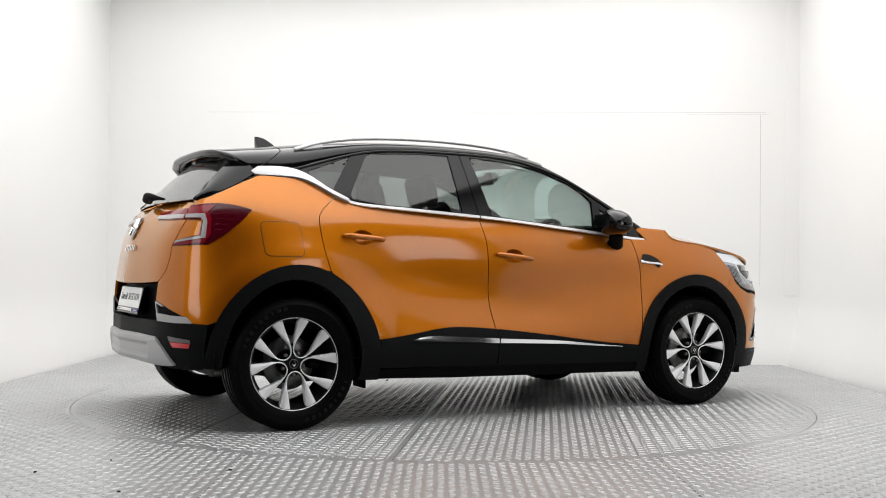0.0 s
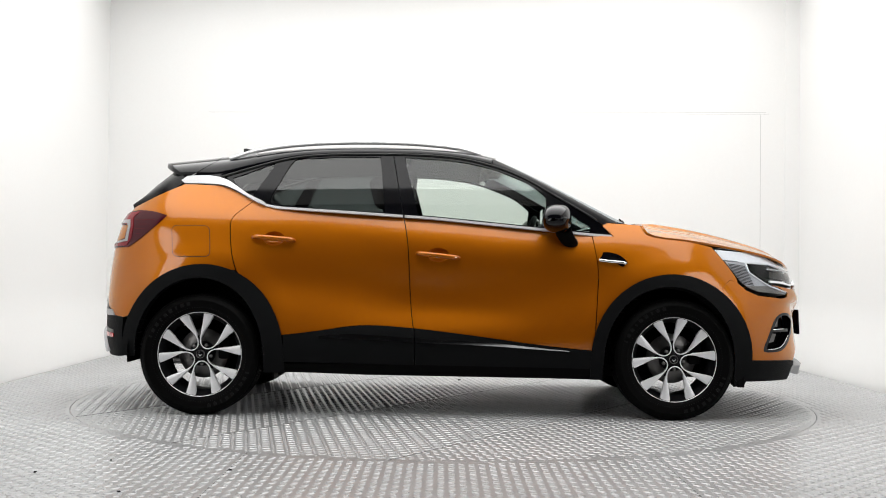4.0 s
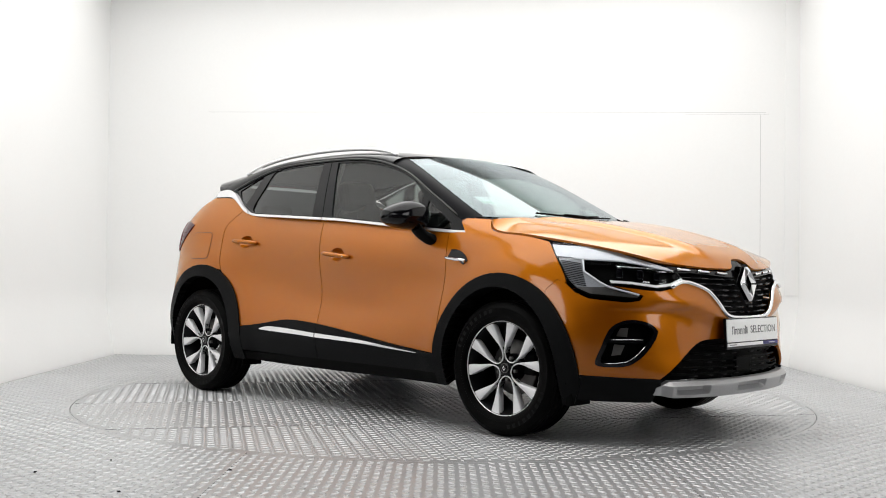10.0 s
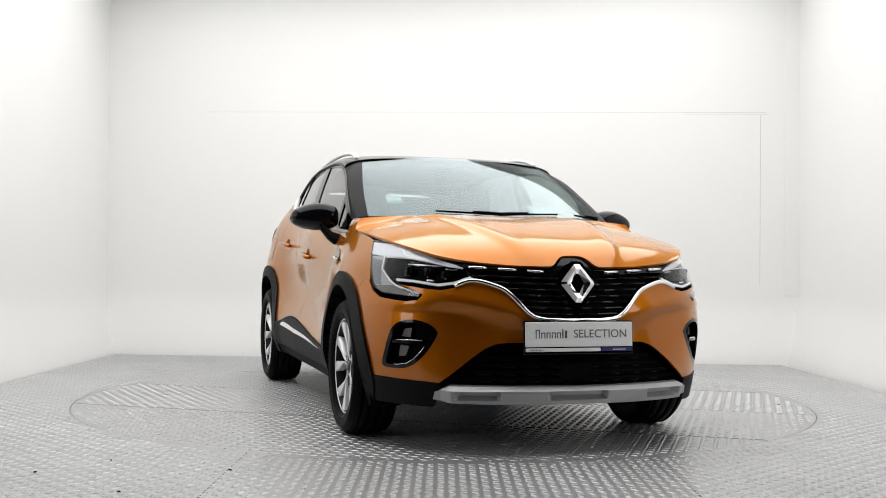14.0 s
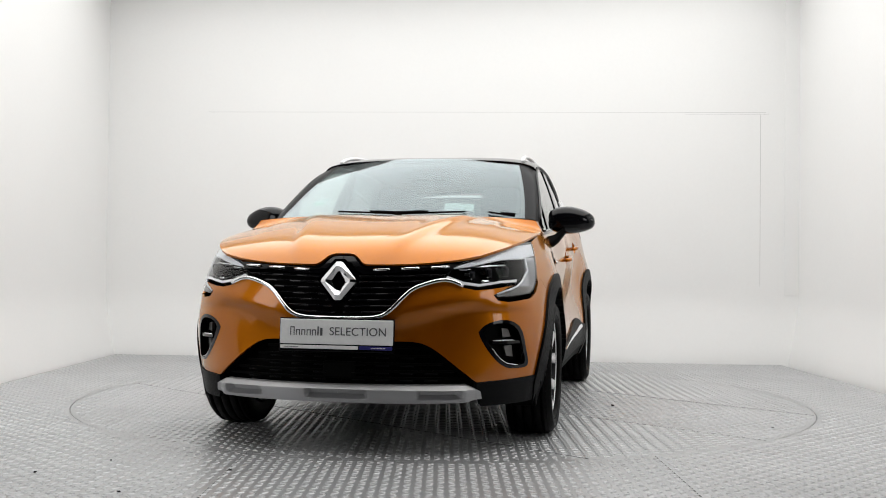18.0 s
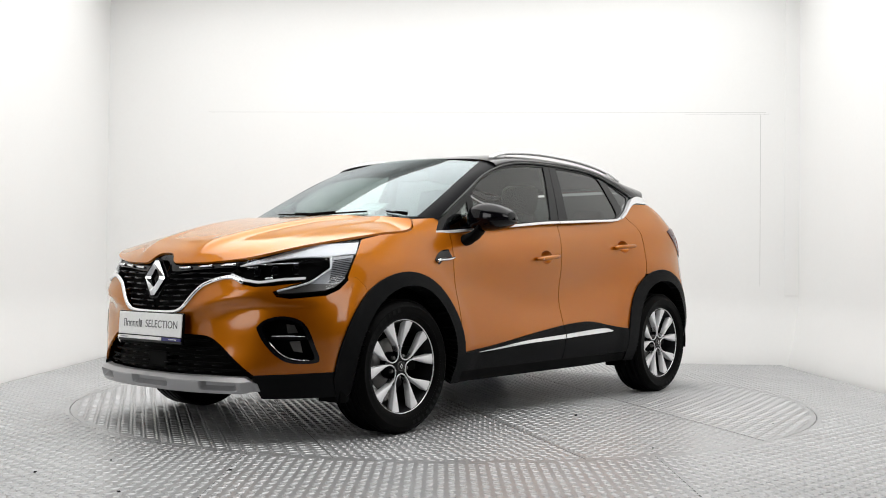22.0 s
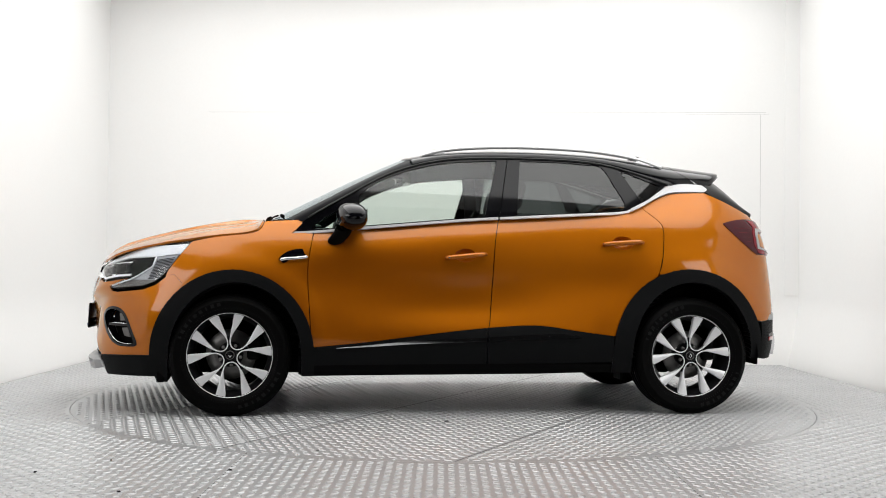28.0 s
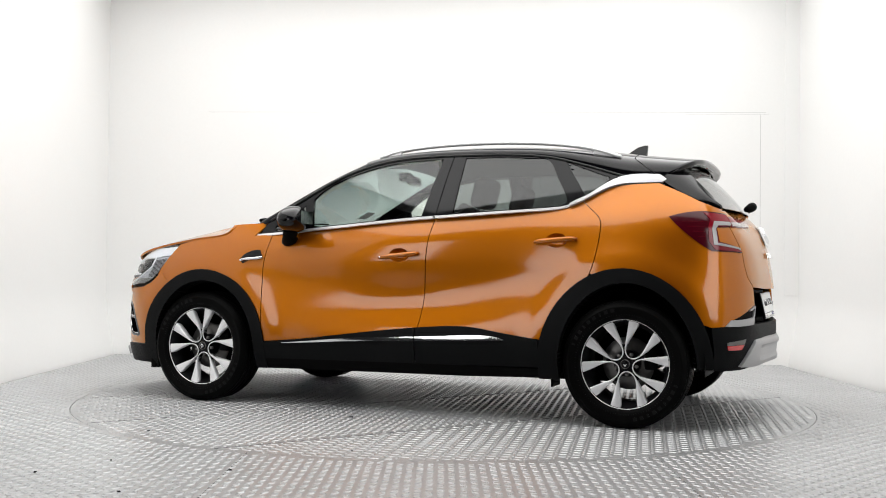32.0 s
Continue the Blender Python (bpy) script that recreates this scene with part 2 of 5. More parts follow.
def panel(name, surf, outline, mat, parent, side=1, off=0.0, depth=0.012, cell=0.024, label="", both=False, inner=False, skirt=False):
    """A sheet of a surface inside an outline, with its edges folded inwards by depth.
    surf: (u, v arrays) to points and outward normals. side -1: mirrored. both: the two halves in one mesh."""
    pts, faces = tessellate(outline, cell, cell)
    uv = np.array(pts)
    P, N = surf(uv[:, 0], uv[:, 1])
    o = off(uv[:, 0], uv[:, 1])[:, None] if callable(off) else off
    P = P + N * o
    # the winding that agrees with the normals
    total = 0.0
    for f in faces[:60]:
        for i in range(1, len(f) - 1):
            total += np.dot(np.cross(P[f[i]] - P[f[0]], P[f[i + 1]] - P[f[0]]), N[f[0]])
    flip = total < 0
    if flip:
        faces = [f[::-1] for f in faces]
    rim = rim_edges(faces)
    n = len(P)
    verts, normals = [tuple(p) for p in P], {i: tuple(N[i]) for i in range(n)}
    allf = [] if skirt else [list(f) for f in faces]
    if depth:
        back = {}
        for a, b in rim:
            for k in (a, b):
                if ("t", k) not in back:
                    back["t", k] = len(verts)
                    verts.append(tuple(P[k]))
                    back["b", k] = len(verts)
                    verts.append(tuple(P[k] - N[k] * depth))
            allf.append([back["t", b], back["t", a], back["b", a], back["b", b]])
    if inner:
        base = len(verts)
        verts += [tuple(p) for p in P - N * max(depth, 0.003)]
        normals.update({base + i: tuple(-N[i]) for i in range(n)})
        allf += [[base + i for i in f[::-1]] for f in faces]
    if both:
        m = len(verts)
        verts += [(x, -y, z) for x, y, z in verts]
        normals.update({m + i: (q[0], -q[1], q[2]) for i, q in list(normals.items())})
        allf += [[m + i for i in f[::-1]] for f in allf]
    elif side < 0:
        verts = [(x, -y, z) for x, y, z in verts]
        normals = {i: (q[0], -q[1], q[2]) for i, q in normals.items()}
        allf = [f[::-1] for f in allf]
    if callable(off):
        return mesh_part(name, verts, allf, mat, parent, label, None, False)
    return mesh_part(name, verts, allf, mat, parent, label, normals)


def tube(name, path, radius, mat, parent, label="", sides=8, flat=1.0, up=(0, 0, 1), caps=True, side=1):
    """A round or flattened bar along a line of 3D points. radius: one number or one a point."""
    p = np.array(path, float)
    if side < 0:
        p = p * (1, -1, 1)
    r = np.full(len(p), radius) if np.isscalar(radius) else np.array(radius, float)
    t = np.gradient(p, axis=0)
    t /= np.linalg.norm(t, axis=1)[:, None]
    verts, faces = [], []
    for i in range(len(p)):
        a = np.cross(t[i], up)
        a /= max(np.linalg.norm(a), 1e-9)
        b = np.cross(a, t[i])
        for k in range(sides):
            w = 2 * math.pi * k / sides
            verts.append(p[i] + a * math.cos(w) * r[i] + b * math.sin(w) * r[i] * flat)
    for i in range(len(p) - 1):
        for k in range(sides):
            k2 = (k + 1) % sides
            faces.append([i * sides + k, i * sides + k2, (i + 1) * sides + k2, (i + 1) * sides + k])
    if caps:
        faces.append(list(range(sides))[::-1])
        faces.append([(len(p) - 1) * sides + k for k in range(sides)])
    return mesh_part(name, verts, faces, mat, parent, label)


def box(name, size, m, mat, parent=None, label="", bevel=0.006, seg=2):
    """A block with rounded edges at the pose m."""
    bm = bmesh.new()
    bmesh.ops.create_cube(bm, size=1, matrix=Matrix.Diagonal((*size, 1)))
    if bevel:
        bmesh.ops.bevel(bm, geom=bm.edges[:], offset=min(bevel, min(size) * 0.45), segments=seg, affect="EDGES", profile=0.5)
    bmesh.ops.transform(bm, matrix=m, verts=bm.verts)
    for f in bm.faces:
        f.smooth = False
    return part(name, bm, mat, parent, label)


def lathe(name, prof, m, mat, parent, label="", n=48, a0=0.0, a1=360.0):
    """A profile of (radius, along) turned about the y axis, at the pose m."""
    full = abs(a1 - a0) >= 359.9
    rows = n if full else n + 1
    verts, faces = [], []
    for k in range(rows):
        a = radians(a0 + (a1 - a0) * k / n)
        for r, y in prof:
            verts.append(m @ Vector((r * math.cos(a), y, r * math.sin(a))))
    q = len(prof)
    for k in range(n if not full else rows):
        k2 = (k + 1) % rows if full else k + 1
        for i in range(q - 1):
            faces.append([k * q + i, k2 * q + i, k2 * q + i + 1, k * q + i + 1])
    ob = mesh_part(name, verts, faces, mat, parent, label)
    return ob


def loft(name, P, mat, parent, label="", side=1, depth=0.0, both=False):
    """A grid of points (rows, columns, 3) as a smooth sheet; depth gives it a second face behind."""
    P = np.array(P, float)
    a, b = P.shape[:2]
    du, dv = np.gradient(P, axis=0), np.gradient(P, axis=1)
    N = np.cross(du, dv)
    N /= np.maximum(np.linalg.norm(N, axis=2), 1e-9)[..., None]
    verts = [tuple(v) for v in P.reshape(-1, 3)]
    faces = [[i * b + j, (i + 1) * b + j, (i + 1) * b + j + 1, i * b + j + 1] for i in range(a - 1) for j in range(b - 1)]
    if depth:
        m = len(verts)
        verts += [tuple(v) for v in (P - N * depth).reshape(-1, 3)]
        faces += [[m + i for i in f[::-1]] for f in faces]
        for x, y in rim_edges(faces[:(a - 1) * (b - 1)]):
            faces.append([y, x, m + x, m + y])
    if both:
        m = len(verts)
        verts += [(x, -y, z) for x, y, z in verts]
        faces += [[m + i for i in f[::-1]] for f in faces]
    elif side < 0:
        verts = [(x, -y, z) for x, y, z in verts]
        faces = [f[::-1] for f in faces]
    ob = mesh_part(name, verts, faces, mat, parent, label)
    if depth:
        me = ob.data
        me.polygons.foreach_set("use_smooth", [True] * len(me.polygons))
        bm = bmesh.new()
        bm.from_mesh(me)
        for e in bm.edges:
            e.smooth = e.calc_face_angle(0) < radians(40)
        bm.to_mesh(me)
        bm.free()
    return ob
# ---- the car's surfaces; x ahead, y to its left, z up, midway between the axles ----
# plan of the widest line of the body, from the middle of the nose round its left side to the middle of the tail
PLAN = np.array([(2.165, -0.35), (2.20, 0), (2.165, 0.35), (2.06, 0.63), (1.88, 0.80), (1.62, 0.875), (1.32, 0.90), (0.8, 0.886),
                 (0, 0.875), (-0.8, 0.882), (-1.32, 0.897), (-1.62, 0.872), (-1.86, 0.78), (-2.0, 0.60), (-2.067, 0.3), (-2.085, 0), (-2.067, -0.3)])
PLAN_S = np.r_[0, np.cumsum(np.linalg.norm(np.diff(PLAN, axis=0), axis=1))]
PLAN_S -= PLAN_S[1]
plan_line = spline(PLAN_S, PLAN)
S_END = PLAN_S[-2]
HEIGHTS = (0.22, 0.32, 0.45, 0.60, 0.75, 0.88, 1.0, 1.12, 1.22, 1.32)
# how far the body draws in from that line at each height
DRAW_IN = []


def station(k, *d):
    DRAW_IN.append((PLAN_S[k], d))


station(1, .04, .015, .03, .02, .03, .085, .20, .32, .42, .52)
station(3, .04, .015, .01, .00, .03, .09, .20, .32, .42, .52)
station(4, .05, .03, .01, .00, .03, .08, .17, .28, .38, .48)
station(5, .05, .02, .00, .00, .025, .06, .125, .21, .30, .38)
station(6, .06, .02, .00, .00, .012, .045, .095, .17, .25, .33)
station(7, .06, .02, .00, .017, .043, .052, .087, .145, .20, .26)
station(8, .06, .015, .00, .045, .053, .043, .060, .105, .155, .21)
station(9, .06, .015, .00, .026, .060, .067, .082, .116, .158, .21)
station(10, .06, .02, .00, .00, .01, .03, .06, .10, .155, .215)
station(11, .06, .03, .00, .00, .008, .03, .05, .085, .15, .235)
station(12, .08, .05, .028, .027, .043, .06, .078, .125, .22, .33)
station(13, .14, .09, .072, .072, .080, .097, .125, .195, .31, .43)
station(15, .16, .10, .080, .080, .092, .112, .142, .215, .34, .45)
draw_in = spline([s for s, _ in DRAW_IN], np.array([spline(HEIGHTS, d)(np.linspace(0.16, 1.40, 125)) for _, d in DRAW_IN]))


def body_point(s, z):
    """A point of the lower body at s along the plan line and height z."""
    s, z = np.atleast_1d(np.asarray(s, float)), np.atleast_1d(np.asarray(z, float))
    c = plan_line(s)
    t = plan_line(s + 1e-3) - plan_line(s - 1e-3)
    t /= np.linalg.norm(t, axis=-1)[..., None]
    n = np.stack([-t[..., 1], t[..., 0]], -1) * -1
    n = np.where((n[..., :1] * c[..., :1] + n[..., 1:] * c[..., 1:]) < 0, -n, n)
    row = draw_in(s)
    f = np.clip((z - 0.16) / 0.01, 0, 123.999)
    k = f.astype(int)
    f = f - k
    i = np.arange(len(s))
    d = row[i, k] * (1 - f) + row[i, k + 1] * f
    x, y = c[..., 0], np.abs(c[..., 1])
    # a hollow that climbs along the doors from the front arch to the rear haunch
    line = 0.53 + (0.75 - x) * 0.155
    d = d + 0.006 * np.exp(-((z - line) / 0.10) ** 2) * np.exp(-((x + 0.05) / 0.72) ** 4) * (y > 0.6)
    # proud lips round the wheel arches
    for cx, rx, rz in ((1.307, .450, .475), (-1.308, .458, .505)):
        rho = np.hypot((x - cx) / rx, (z - 0.335) / rz)
        d = d - 0.008 / (1 + np.exp((rho - 1.18) / 0.045)) * (y > 0.5)
    # fold of the front bumper under the lamps
    front = (x > 1.5) / (1 + np.exp(-(y - 0.44) / 0.02)) / (1 + np.exp((y - 0.80) / 0.02))
    d = d + 0.012 / (1 + np.exp((z - 0.655) / 0.005)) * front * np.exp(-((0.655 - np.minimum(z, 0.655)) / 0.16) ** 2)
    # shoulder line under the windows: above it the doors lean in
    d = d + 0.075 * 0.010 * np.log1p(np.exp(np.clip((z - 1.0 + 0.08 * x) / 0.010, -30, 12))) / (1 + np.exp(-(x + 1.15) / 0.10)) / (1 + np.exp((x - 0.80) / 0.10)) * (y > 0.5)
    # ridge across the bumper's cheek, with the face below it drawn in towards the intake
    zc = 0.585 + 0.10 * np.clip((y - 0.20) / 0.45, 0, 1)
    cheek = (x > 1.5) / (1 + np.exp(-(y - 0.27) / 0.03)) / (1 + np.exp((y - 0.64) / 0.035))
    d = d + cheek * (0.026 / (1 + np.exp((z - zc) / 0.013)) * np.exp(-(np.maximum(zc - z, 0) / 0.17) ** 2) - 0.010 * np.exp(-((z - zc - 0.02) / 0.05) ** 2))
    return np.c_[c - n * d[:, None], z]


def normals_of(fn, u, v, e=0.004):
    a, b = fn(u + e, v) - fn(u - e, v), fn(u, v + e) - fn(u, v - e)
    n = np.cross(b, a)
    return n / np.maximum(np.linalg.norm(n, axis=1), 1e-9)[:, None]


def body(u, v):
    P = body_point(u, v)
    N = normals_of(body_point, u, v)
    out = np.c_[P[:, 0] * 0.4, P[:, 1], np.zeros(len(P))]
    return P, np.where(np.sum(N * out, axis=1)[:, None] < 0, -N, N)


def solve(axis, want, z, lo, hi):
    rising = body_point(hi, z)[0][axis] > body_point(lo, z)[0][axis]
    for _ in range(34):
        mid = (lo + hi) / 2
        if (body_point(mid, z)[0][axis] < want) == rising:
            lo = mid
        else:
            hi = mid
    return (lo + hi) / 2


def F(y, z):
    """The point of the body's front with this y and z."""
    return solve(1, y, z, 0.0 if y >= 0 else -0.2, PLAN_S[6]), z


def S(x, z):
    """The point of the body's side with this x and z."""
    return solve(0, x, z, PLAN_S[2], PLAN_S[14]), z


def R(y, z):
    """The point of the body's rear with this y and z."""
    return solve(1, y, z, S_END, PLAN_S[10]), z


def SS(pts):
    return [S(x, z) for x, z in pts]


# side of the greenhouse, over x and z
belt_width = spline((-1.75, -1.5, -1.3, -1.0, -0.5, 0.0, 0.5, 0.8, 1.1), (.66, .70, .735, .762, .782, .785, .776, .765, .742))


def cabin_point(x, z):
    x, z = np.atleast_1d(np.asarray(x, float)), np.atleast_1d(np.asarray(z, float))
    h = z - 1.1
    return np.c_[x, belt_width(x) - 0.27 * h - 0.22 * h * np.abs(h), z]


def cabin(u, v):
    P = cabin_point(u, v)
    N = normals_of(cabin_point, u, v)
    return P, np.where(N[:, 1:2] < 0, -N, N)


# roof: the lower edge of its side, and its middle line
roof_edge = spline((-1.60, -1.45, -1.29, -1.17, -1.0, -.84, -.67, -.34, 0, .158, .323, .489, .654, .786, 1.0),
                   (1.338, 1.343, 1.349, 1.381, 1.432, 1.470, 1.488, 1.495, 1.487, 1.468, 1.427, 1.361, 1.266, 1.190, 1.055))
roof_mid = spline((-1.72, -1.5, -1.3, -1.0, -.7, -.35, 0, .2, .34), (1.455, 1.478, 1.50, 1.535, 1.553, 1.56, 1.548, 1.527, 1.500))


def roof_point(x, a):
    """a from 0 at the roof's side edge to 1 at its middle line."""
    x, a = np.atleast_1d(np.asarray(x, float)), np.atleast_1d(np.asarray(a, float))
    w = np.clip(a, 0, 2) * math.pi / 2
    ze, zm = roof_edge(x), roof_mid(x)
    ye = cabin_point(x, ze)[:, 1]
    return np.c_[x, ye * np.sign(np.cos(w)) * np.abs(np.cos(w)) ** 0.55, ze + (zm - ze) * np.abs(np.sin(w)) ** 0.9]


# windscreen edge, from its foot to the header
screen_edge = spline((0, 0.35, 0.7, 1.0), np.array([(1.02, 0.690, 1.108), (0.76, 0.655, 1.250), (0.50, 0.605, 1.388), (0.30, 0.560, 1.483)]))


def screen_point(u, v):
    """u from foot to header, v from the left edge (0) to the right (1)."""
    e = screen_edge(np.asarray(u, float))
    w = 1 - 2 * np.asarray(v, float)
    bow = (1 - np.abs(w) ** 2.2) * (0.14 - 0.10 * np.asarray(u, float))
    lift = (1 - w * w) * (0.004 + 0.022 * np.asarray(u, float))
    return np.stack([e[..., 0] + bow, e[..., 1] * w, e[..., 2] + lift], -1)


# bonnet: middle line and edge from its rear to its front
hood_mid = spline((0, 0.3, 0.6, 0.85, 1.0), np.array([(1.17, 0, 1.100), (1.50, 0, 1.056), (1.82, 0, 0.989), (2.07, 0, 0.904), (2.148, 0, 0.835)]))
hood_edge = spline((0, 0.05, 0.11, 0.25, 0.44, 0.75, 0.9, 1.0), np.array([(1.148, .764, 1.082), (1.172, .786, 1.040), (1.225, .797, 1.016), (1.354, .797, 1.000), (1.53, .782, .976), (1.80, .725, .930), (1.925, .665, .900), (1.99, .61, .878)]))


def hood_point(u, v):
    """u from the screen to the nose, v from the left edge (0) to the middle (1)."""
    u, v = np.asarray(u, float), np.asarray(v, float)
    # the front edge steps back over the badge
    u = u * (1 - 0.095 * np.exp(-(np.abs(hood_edge(u)[..., 1] * (1 - v)) / 0.085) ** 4))
    e, m = hood_edge(u), hood_mid(u)
    w = np.clip(1 - v, 0, 1)
    k = (w ** 2.0)[..., None]
    P = m + (e - m) * k
    P[..., 1] = e[..., 1] * w
    P[..., 2] = m[..., 2] + (e[..., 2] - m[..., 2]) * w ** 3.2
    # a raised middle between two folds that close in towards the badge, hollow along its centre
    y = np.abs(P[..., 1])
    y0 = 0.455 - 0.235 * u
    fade = np.clip(u / 0.12, 0, 1) * np.clip((1.02 - u) / 0.25, 0, 1)
    P[..., 2] += 0.013 * fade * 0.5 * (1 + np.tanh((y0 - y) / 0.020))
    P[..., 2] += 0.006 * fade * np.exp(-((y - y0 + 0.03) / 0.06) ** 2)
    P[..., 2] -= 0.008 * np.exp(-(y / 0.20) ** 2) * np.clip(1.1 - u, 0, 1)
    # an outer fold that fades from the screen's corner
    y1 = 0.60 - 0.06 * u
    P[..., 2] += 0.006 * np.clip(1 - u / 0.7, 0, 1) * np.clip(u / 0.06, 0, 1) * 0.5 * (1 + np.tanh((y1 - y) / 0.016))
    return P
# ---- the studio ----
R_TABLE = 2.262
BACK_L, BACK_R = (-3.08, 3.085), (3.04, 2.690)   # rear corners of the deck
FRONT_Y = -3.7


def deck_edge(a):
    """The deck's outer edge in the direction a."""
    c, s = math.cos(a), math.sin(a)
    best = 99.0
    quad = (BACK_L, BACK_R, (3.09, FRONT_Y), (-3.06, FRONT_Y))
    for i in range(4):
        (x1, y1), (x2, y2) = quad[i - 1], quad[i]
        den = c * (y2 - y1) - s * (x2 - x1)
        if abs(den) < 1e-9:
            continue
        k = (x1 * (y2 - y1) - y1 * (x2 - x1)) / den
        q = (x1 * s - y1 * c) / den
        if k > 0 and -1e-6 <= q <= 1 + 1e-6:
            best = min(best, k)
    return best * c, best * s


def deck():
    """The fixed deck: a sheet with a round opening for the turntable."""
    bm = bmesh.new()
    angles = sorted([2 * math.pi * k / 160 for k in range(160)] + [math.atan2(y, x) % (2 * math.pi) for x, y in (BACK_L, BACK_R, (3.09, FRONT_Y), (-3.06, FRONT_Y))])
    r = R_TABLE + 0.004
    inner = [bm.verts.new((r * math.cos(a), r * math.sin(a), 0)) for a in angles]
    low = [bm.verts.new((v.co.x, v.co.y, -0.06)) for v in inner]
    outer = [bm.verts.new((*deck_edge(a), 0)) for a in angles]
    drop = [bm.verts.new((v.co.x, v.co.y, -0.07)) for v in outer]
    n = len(angles)
    for k in range(n):
        q = (k + 1) % n
        bm.faces.new((inner[k], outer[k], outer[q], inner[q]))
        bm.faces.new((low[k], inner[k], inner[q], low[q]))
        bm.faces.new((outer[k], drop[k], drop[q], outer[q]))
    bmesh.ops.recalc_face_normals(bm, faces=bm.faces[:])
    return part("floor", bm, FLOOR)


floor = tagged(deck(), "grey galvanised tread-plate studio floor with a round opening", "floor", kind="structure")


def tread(name, places, parent):
    """Raised bars of tread plate, one joined mesh. places: rows of x, y and turn in degrees."""
    p = np.array(places, float)
    a = np.radians(p[:, 2])
    ring_l = np.array([(-.5, 0), (-.30, .5), (.30, .5), (.5, 0), (.30, -.5), (-.30, -.5)])
    base, top = ring_l * (.040, .0150), ring_l * (.032, .0085)
    n = len(p)
    ca, sa = np.cos(a)[:, None], np.sin(a)[:, None]
    V = np.empty((n, 12, 3))
    for k, (q, z) in enumerate(((base, .0002), (top, .0034))):
        V[:, k * 6:k * 6 + 6, 0] = p[:, :1] + q[None, :, 0] * ca - q[None, :, 1] * sa
        V[:, k * 6:k * 6 + 6, 1] = p[:, 1:2] + q[None, :, 0] * sa + q[None, :, 1] * ca
        V[:, k * 6:k * 6 + 6, 2] = z
    side = [[i, i + 6, (i + 1) % 6 + 6, (i + 1) % 6] for i in range(6)]
    quads = np.array(side + [[11, 8, 7, 6], [11, 10, 9, 8]])
    faces = (quads[None] + 12 * np.arange(n)[:, None, None]).reshape(-1, 4)
    me = bpy.data.meshes.new(name)
    me.from_pydata(V.reshape(-1, 3).tolist(), [], faces.tolist())
    me.materials.append(TREAD)
    ob = new(name, me)
    ob.parent = parent
    return tagged(ob, "raised bars of galvanised tread plate", kind="stuff")


PITCH = 0.043


def bars(x0, x1, y0, y1, keep, turn):
    """Places of bars in a sheet: a square grid, each bar at right angles to its neighbours."""
    out = []
    for j in range(int((y1 - y0 - .02) / PITCH)):
        for i in range(int((x1 - x0 - .02) / PITCH)):
            x, y = x0 + .02 + (i + .5) * PITCH, y0 + .02 + (j + .5) * PITCH
            if keep(x, y):
                out.append((x, y, turn + (45 if (i + j) % 2 else -45)))
    return out


def on_deck(x, y):
    if math.hypot(x, y) < R_TABLE + .03:
        return False
    ex, ey = deck_edge(math.atan2(y, x))
    return math.hypot(x, y) < math.hypot(ex, ey) - .03


deck_bars = bars(-3.1, 3.1, -3.7, 3.1, on_deck, 0)
tread("tread_pattern", deck_bars, floor)
for (xa, ya), (xb, yb) in (((-.87, -2.10), (-.87, -3.69)), ((.95, -2.07), (.95, -3.69))):
    L = math.hypot(xb - xa, yb - ya)
    box("floor_joint", (L, .003, .002), pose((xa + xb) / 2, (ya + yb) / 2, .0012, 0, 0, math.degrees(math.atan2(yb - ya, xb - xa))), GROOVE, floor, bevel=0)


def wall(name, x0, x1, m, label, mat):
    """A wall with a curved foot: a profile of (out, up) drawn along x; it faces -y."""
    prof = [(0, -.075), (.006, .0), (.045, .16), (.085, .32), (.115, .45), (.128, .54), (.132, .60), (.134, .70), (.135, .9), (.135, 3.78)]
    bm = bmesh.new()

    def strip(line, smooth):
        ends = [[bm.verts.new(m @ Vector((x, *p))) for p in line] for x in (x0, x1)]
        for i in range(len(line) - 1):
            bm.faces.new((ends[0][i], ends[1][i], ends[1][i + 1], ends[0][i + 1])).smooth = smooth

    strip(prof[:-1], True)
    strip(prof[-2:], False)
    strip([prof[-1], (.30, prof[-1][1])], False)
    strip([(.30, prof[-1][1]), (.30, prof[0][1])], False)
    return tagged(part(name, bm, mat), label, "wall", kind="structure")


BACK_TURN = math.degrees(math.atan2(BACK_R[1] - BACK_L[1], BACK_R[0] - BACK_L[0]))
BACK = Matrix.Translation(((BACK_L[0] + BACK_R[0]) / 2, (BACK_L[1] + BACK_R[1]) / 2 + .02, 0)) @ pose(0, 0, 0, 0, 0, BACK_TURN)
wall("wall_north", -3.3, 3.3, BACK, "white painted studio back wall with a curved foot", WALL)
wall("wall_west", -2.7, 3.4, pose(-3.09, 0, 0, 0, 0, 90), "white painted studio side wall with a curved foot", WALL)
wall("wall_east", -3.0, 2.7, pose(3.10, 0, 0, 0, 0, -90), "white painted studio side wall with a curved foot", WALL)


def structure(name, size, m, mat, label, category):
    return tagged(box(name, size, m, mat, bevel=0), label, category, kind="structure")


